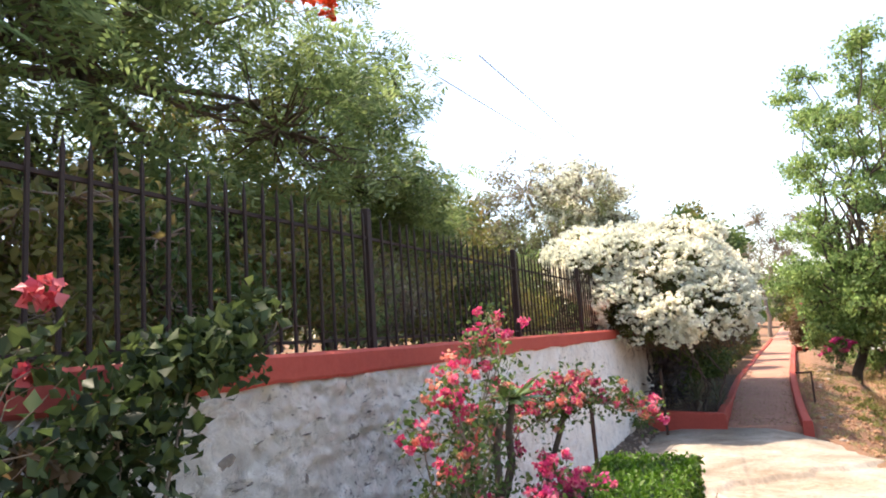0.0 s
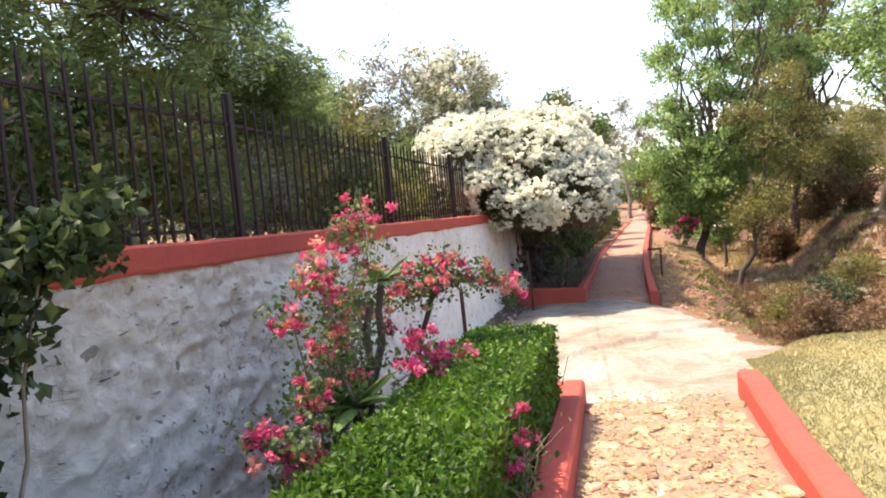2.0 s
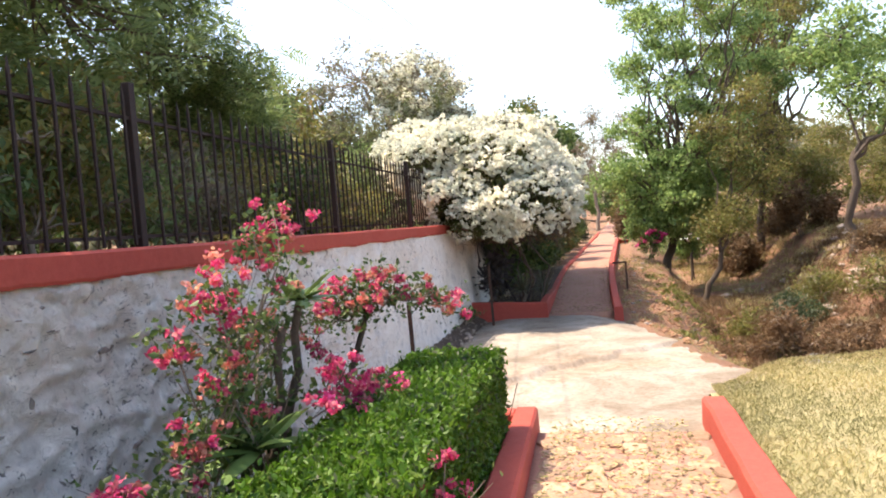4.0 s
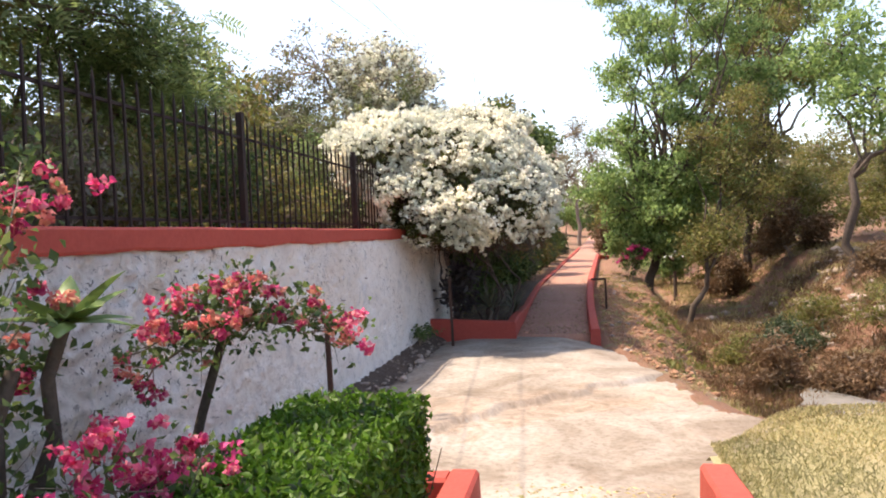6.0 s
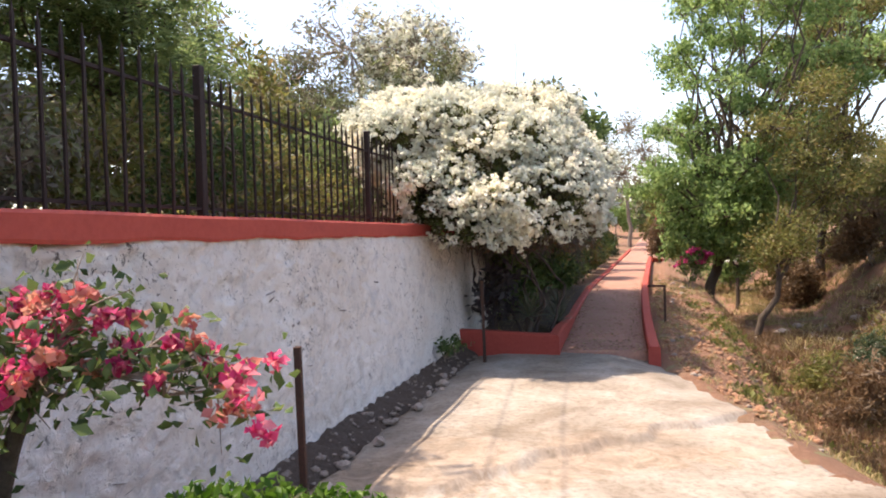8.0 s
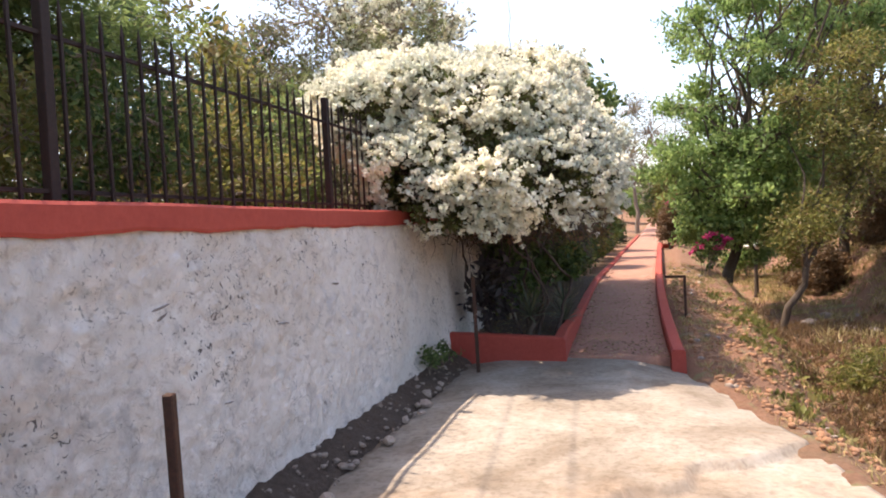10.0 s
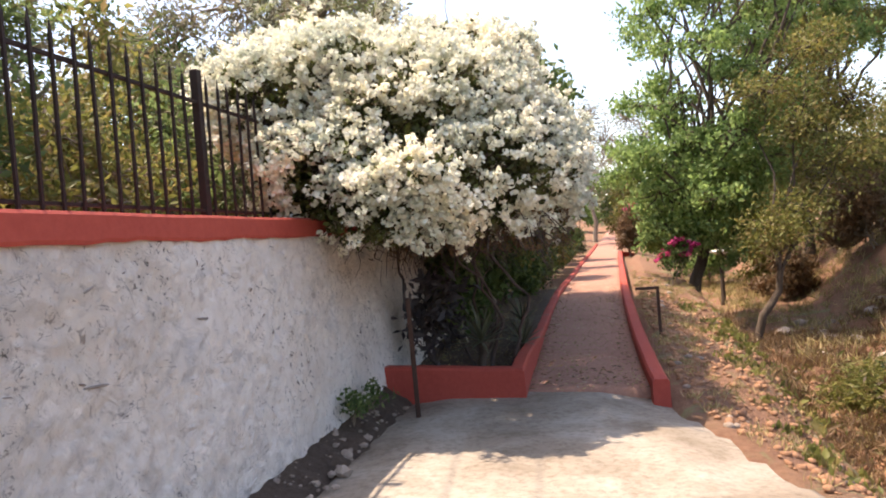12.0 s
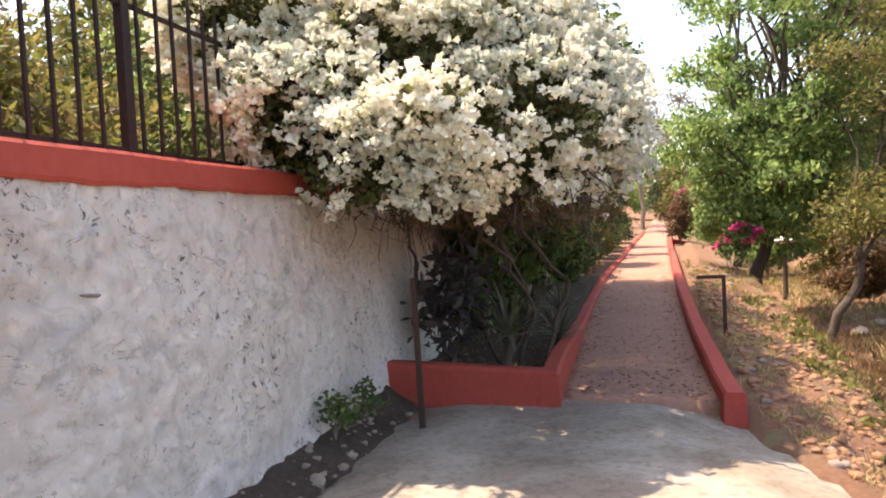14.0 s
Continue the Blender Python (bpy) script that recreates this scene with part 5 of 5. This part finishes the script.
tufts("tall_dry_grass", P_STRAW, 1000, (6.4, 13, 9, 30), 0.30, 0.02, "tall dead grass along the gully", 4, 14, 0.14)
tufts("weeds", L_OLIVE, 260, (4.2, 7.0, 4.0, 12), 0.11, 0.05, "low olive-green weeds on the bank", 5, 16, 0.09, "weeds")
tufts("bramble", L_BROWN, 1500, (5.2, 12.0, 4.0, 15), 0.22, 0.02, "brown dead brush hanging over the gully", 6, 22, 0.14, "brush")


def creek():
    V, F = [], []
    n, m = 16, 30
    for j in range(m + 1):
        y = 2.8 + 4.2 * j / m
        half = 0.9 * math.sin(math.pi * (j + 0.3) / (m + 0.6)) * (1 + 0.35 * noise.noise(Vector((y * 1.7, 3, 0))))
        for i in range(n + 1):
            x = 7.0 + 0.3 * noise.noise(Vector((y * 0.8, 8, 0))) + half * (2 * i / n - 1)
            V.append((x, y, -1.872 + 0.003 * noise.noise(Vector((x * 2, y * 2, 1)))))
    F = [(j * (n + 1) + i, j * (n + 1) + i + 1, (j + 1) * (n + 1) + i + 1, (j + 1) * (n + 1) + i) for j in range(m) for i in range(n)]
    tagged(mesh_object("water", V, F, M_WATER, smooth=True), "shallow muddy water in the gully", "water", kind="structure")


creek()


# ---- foot of the wall: dark soil strip and stones ----
def wall_foot():
    V, F = [], []
    ys = np.arange(-1.3, 5.75, 0.07)
    n = 12
    for y in ys:
        out = 0.76 + 0.08 * noise.noise(Vector((y * 1.3, 0, 3))) + 0.04 * noise.noise(Vector((y * 5, 0, 3)))
        for i in range(n):
            t = i / (n - 1)
            x = 0.40 + (out - 0.40) * t
            z = walk_z(y) + 0.14 * (1 - t) ** 1.2 + 0.06 * smooth(4, 5.5, y) * (1 - t) + 0.035 * noise.noise(Vector((x * 6, y * 6, 0))) - 0.05 * smooth(0.85, 1, t) + 0.02
            V.append((x, y, z))
    F = [(j * n + i, j * n + i + 1, (j + 1) * n + i + 1, (j + 1) * n + i) for j in range(len(ys) - 1) for i in range(n - 1)]
    tagged(mesh_object("soil_strip", V, F, M_DARK_SOIL, smooth=True), "strip of dark soil along the foot of the wall", "soil", kind="structure")


wall_foot()


def stone(at, size, seed, label="rough buff stone lying at the foot of the wall"):
    rng = np.random.default_rng(seed)
    bm = bmesh.new()
    bmesh.ops.create_icosphere(bm, subdivisions=2, radius=1)
    for v in bm.verts:
        k = 1 + 0.35 * noise.noise(v.co * 1.6 + Vector((seed, 0, 0)))
        v.co = Vector((v.co.x * size * k, v.co.y * size * k * 0.7, v.co.z * size * k * 0.65))
    ob = part("stone", bm, M_ROCK)
    ob.matrix_world = pose(at[0], at[1], at[2], rng.uniform(-25, 25), rng.uniform(-25, 25), rng.uniform(0, 360))
    return tagged(ob, label, "stone", "stones at the foot of the wall")


rs = random.Random(12)
for i, (x, y, s) in enumerate(((0.69, 3.83, 0.085), (0.80, 3.45, 0.07), (0.70, 4.3, 0.05), (0.66, 4.72, 0.06), (0.78, 2.9, 0.06), (0.84, 2.3, 0.075), (0.76, 1.7, 0.05), (0.86, 1.1, 0.08), (0.80, 0.5, 0.06), (0.88, 0.0, 0.09),
                               (0.85, -0.6, 0.06), (0.70, 3.2, 0.04), (0.62, 4.05, 0.045), (0.86, 3.15, 0.035))):
    stone((x, y, walk_z(y) + 0.03), s * rs.uniform(0.7, 1.1), i + 3)


def strip_rubble():
    """Crumbs of stone and mortar in the soil strip."""
    rng = np.random.default_rng(15)
    ico = bmesh.new()
    bmesh.ops.create_icosphere(ico, subdivisions=1, radius=1)
    base = np.array([v.co for v in ico.verts])
    tri = np.array([[v.index for v in f.verts] for f in ico.faces])
    ico.free()
    V, F = [], []
    for i in range(200):
        x, y = rng.uniform(0.46, 0.80), rng.uniform(-1.2, 5.6)
        s = 0.035 * rng.uniform(0.2, 1) ** 2 + 0.005
        V.append(base * (1 + rng.normal(size=(len(base), 1)) * 0.2) * s * (1, 1, 0.7) + (x, y, walk_z(y) + 0.02 + 0.13 * max(0, 1 - (x - 0.4) / 0.42) ** 1.2))
        F.append(tri + i * len(base))
    tagged(fast_mesh("rubble", np.concatenate(V), np.concatenate(F), M_ROCK), "crumbs of stone in the soil along the wall", "rubble", kind="stuff")


strip_rubble()


def weed(at, seed, label):
    rng = np.random.default_rng(seed)
    at = np.array(at)
    e = thing("weed", tuple(at), label, "weed")
    segs, pts = [], []
    for _ in range(7):
        b = at + (rng.normal() * 0.09, rng.normal() * 0.12, rng.uniform(0.08, 0.24))
        segs += limb(rng, at - (0, 0, 0.03), b, 0.003, 0.0015, 3, 0.06)
        pts += [b, at + (b - at) * 0.7]
    v, f = tubes(segs, 4)
    fast_mesh("stem", v - at, f, M_TWIG, e)["kind"] = "stuff"
    leaf_mesh("foliage", rng, scatter(rng, pts, 130, 0.035), 0.05, 0.028, L_BOUG, e, at, 0.2)


weed((0.58, 4.35, -0.60), 1, "small green weed growing out of the soil by the wall")
weed((0.60, 4.85, -0.58), 2, "low leafy weed by the bed kerb")
weed((0.55, 4.6, -0.60), 3, "green seedling against the white wall")


# ---- litter ----
def litter(name, n, region, test, material, size, seed, label):
    rng = np.random.default_rng(seed)
    P = []
    while len(P) < n:
        x, y = rng.uniform(region[0], region[1]), rng.uniform(region[2], region[3])
        z = test(x, y)
        if z is not None:
            P.append((x, y, z + 0.006))
    c = np.array(P)
    v, f = leaves(rng, c, size, size * 0.5, 0)
    v = v.reshape(-1, 4, 3)
    v[:, :, 2] = c[:, None, 2] + (v[:, :, 2] - c[:, None, 2]) * 0.25
    tagged(fast_mesh(name, v.reshape(-1, 3), f, material), label, "leaf litter", kind="stuff")


litter("dead_leaves", 1900, (0.5, 3.2, 5.9, 16), lambda x, y: walk_z(y) + (0.04 if abs(x - path_mid(y)) < 0.62 else 0.15) if x < path_mid(y) - 0.82 or abs(x - path_mid(y)) < 0.62 and (abs(x - path_mid(y)) > 0.4 or y < 7) else None,
       L_BROWN, 0.06, 1, "dead leaves drifted along the kerbs")
litter("fallen_bracts", 3200, (0.5, 3.2, 4.5, 13), lambda x, y: walk_z(y) + (0.035 if x > path_mid(y) - 0.62 else 0.16) if x < path_mid(y) + 0.62 and y > 5.9 and abs(x - path_mid(y) + 0.72) > 0.1 else None,
       P_STRAW, 0.045, 2, "fallen papery bracts on bed and path")
litter("lawn_litter", 420, (3.95, 8.0, -5, 0.1), lambda x, y: -0.60 + 0.045 * max(0, x - 4) + 0.055 if y < lawn_edge(x) else None, P_STRAW, 0.05, 5, "pale dead leaves scattered over the lawn")
litter("straw", 3600, (2.42, 3.58, -7.5, -1.2), lambda x, y: walk_z(y) + 0.035, P_STRAW, 0.05, 3, "straw and dead leaves between the paving stones")


# ---- paving of loose stones between the red kerbs ----
def paving():
    base = strip("pavement_2", M_BRICK_PATH, -11, -1.58, lambda y: lerp_table(y, ((-9.5, 2.42), (-4.3, 2.37), (-1.3, 2.29))), lambda y: lerp_table(y, ((-9.5, 3.70), (-4.3, 3.68), (-1.3, 3.76))),
                 lambda x, y: 0.0, "walk of loose buff stones between red kerbs", "paving", 90, 8)
    rng = np.random.default_rng(41)
    y = -7.2
    while y < -1.75:
        d = rng.uniform(0.17, 0.27)
        a, b = lerp_table(y, ((-9.5, 2.44), (-4.3, 2.40), (-1.3, 2.32))), lerp_table(y, ((-9.5, 3.68), (-4.3, 3.66), (-1.3, 3.74)))
        x = a + rng.uniform(0, 0.06)
        while x < b - 0.1:
            w = min(rng.uniform(0.14, 0.34), b - x)
            if w < 0.09:
                break
            n = 7
            ang = np.linspace(0, 2 * math.pi, n, endpoint=False) + rng.uniform(-0.25, 0.25, n)
            r = rng.uniform(0.84, 1.08, n)
            px, py = np.cos(ang) * r * w * 0.62, np.sin(ang) * r * d * 0.64
            px, py = np.clip(px, -w * 0.48, w * 0.48), np.clip(py, -d * 0.48, d * 0.48)
            h = rng.uniform(0.008, 0.028)
            tx, ty = rng.normal() * 0.05, rng.normal() * 0.05
            V = [(u, v, -0.05) for u, v in zip(px, py)] + [(u, v, h - 0.012 + u * tx + v * ty) for u, v in zip(px, py)] + [(u * 0.86, v * 0.86, h + u * tx + v * ty) for u, v in zip(px, py)]
            F = [(i, (i + 1) % n, n + (i + 1) % n, n + i) for i in range(n)] + [(n + i, n + (i + 1) % n, 2 * n + (i + 1) % n, 2 * n + i) for i in range(n)] + [tuple(range(2 * n, 3 * n))]
            ob = mesh_object("paving_stone", V, F, M_STONE, base)
            yy = y + d / 2 + rng.uniform(-0.07, 0.07)
            ob.location = (x + w / 2, yy, walk_z(yy) + 0.002 + rng.uniform(-0.012, 0.008))
            ob.rotation_euler = (0, 0, rng.uniform(-0.45, 0.45))
            x += w + rng.uniform(0.005, 0.03)
        y += d + rng.uniform(0.0, 0.025)


paving()


# ---- bare stones and cracks showing through the limewash ----
def wall_stones():
    wall = bpy.data.objects["wall_west"]
    rng = np.random.default_rng(19)
    fixed = [(-5.5, 0.70, 0.09, 0.04), (0.33, 0.63, 0.09, 0.008), (0.31, 0.57, 0.10, 0.010), (1.58, 0.36, 0.10, 0.010), (-4.35, 0.66, 0.06, 0.03), (-4.9, 0.5, 0.022, 0.06), (2.6, 0.55, 0.10, 0.012)]
    fixed += [(rng.uniform(-6.6, 3.8), rng.uniform(-0.3, 0.98), rng.uniform(0.012, 0.055), rng.uniform(0.003, 0.008)) for _ in range(30)]
    fixed += [(rng.uniform(-7.0, -3.6), rng.uniform(-0.4, 0.95), rng.uniform(0.012, 0.05), rng.uniform(0.004, 0.014)) for _ in range(34)]
    m = surface("bare_grey_stone", [(0.16, 0.13, 0.11), (0.30, 0.26, 0.23)], [(0.10, 0.08, 0.07), (0.36, 0.32, 0.29)], 9, 40, 0.5, 0.95, 0.8, 50, 0.01, vary=0.3)
    for y, z, w, h in fixed:
        n = 9
        ang = np.linspace(0, 2 * math.pi, n, endpoint=False)
        r = rng.uniform(0.65, 1.15, n)
        ring = [(0.0, math.cos(a) * w * k, math.sin(a) * h * k) for a, k in zip(ang, r)]
        V = [(-0.03, b, c) for _, b, c in ring] + [(0.004, b * 0.85, c * 0.8) for _, b, c in ring] + [(0.007, 0, 0)]
        F = [(i, (i + 1) % n, n + (i + 1) % n, n + i) for i in range(n)] + [(n + i, n + (i + 1) % n, 2 * n) for i in range(n)]
        ob = mesh_object("bare_stone", V, F, m, wall)
        lump = wall_lump(y, z)
        ob.location = (face_x(z) + lump, y, z)
        ob.rotation_euler = (rng.uniform(-0.4, 0.4), 0.09, 0)


wall_stones()
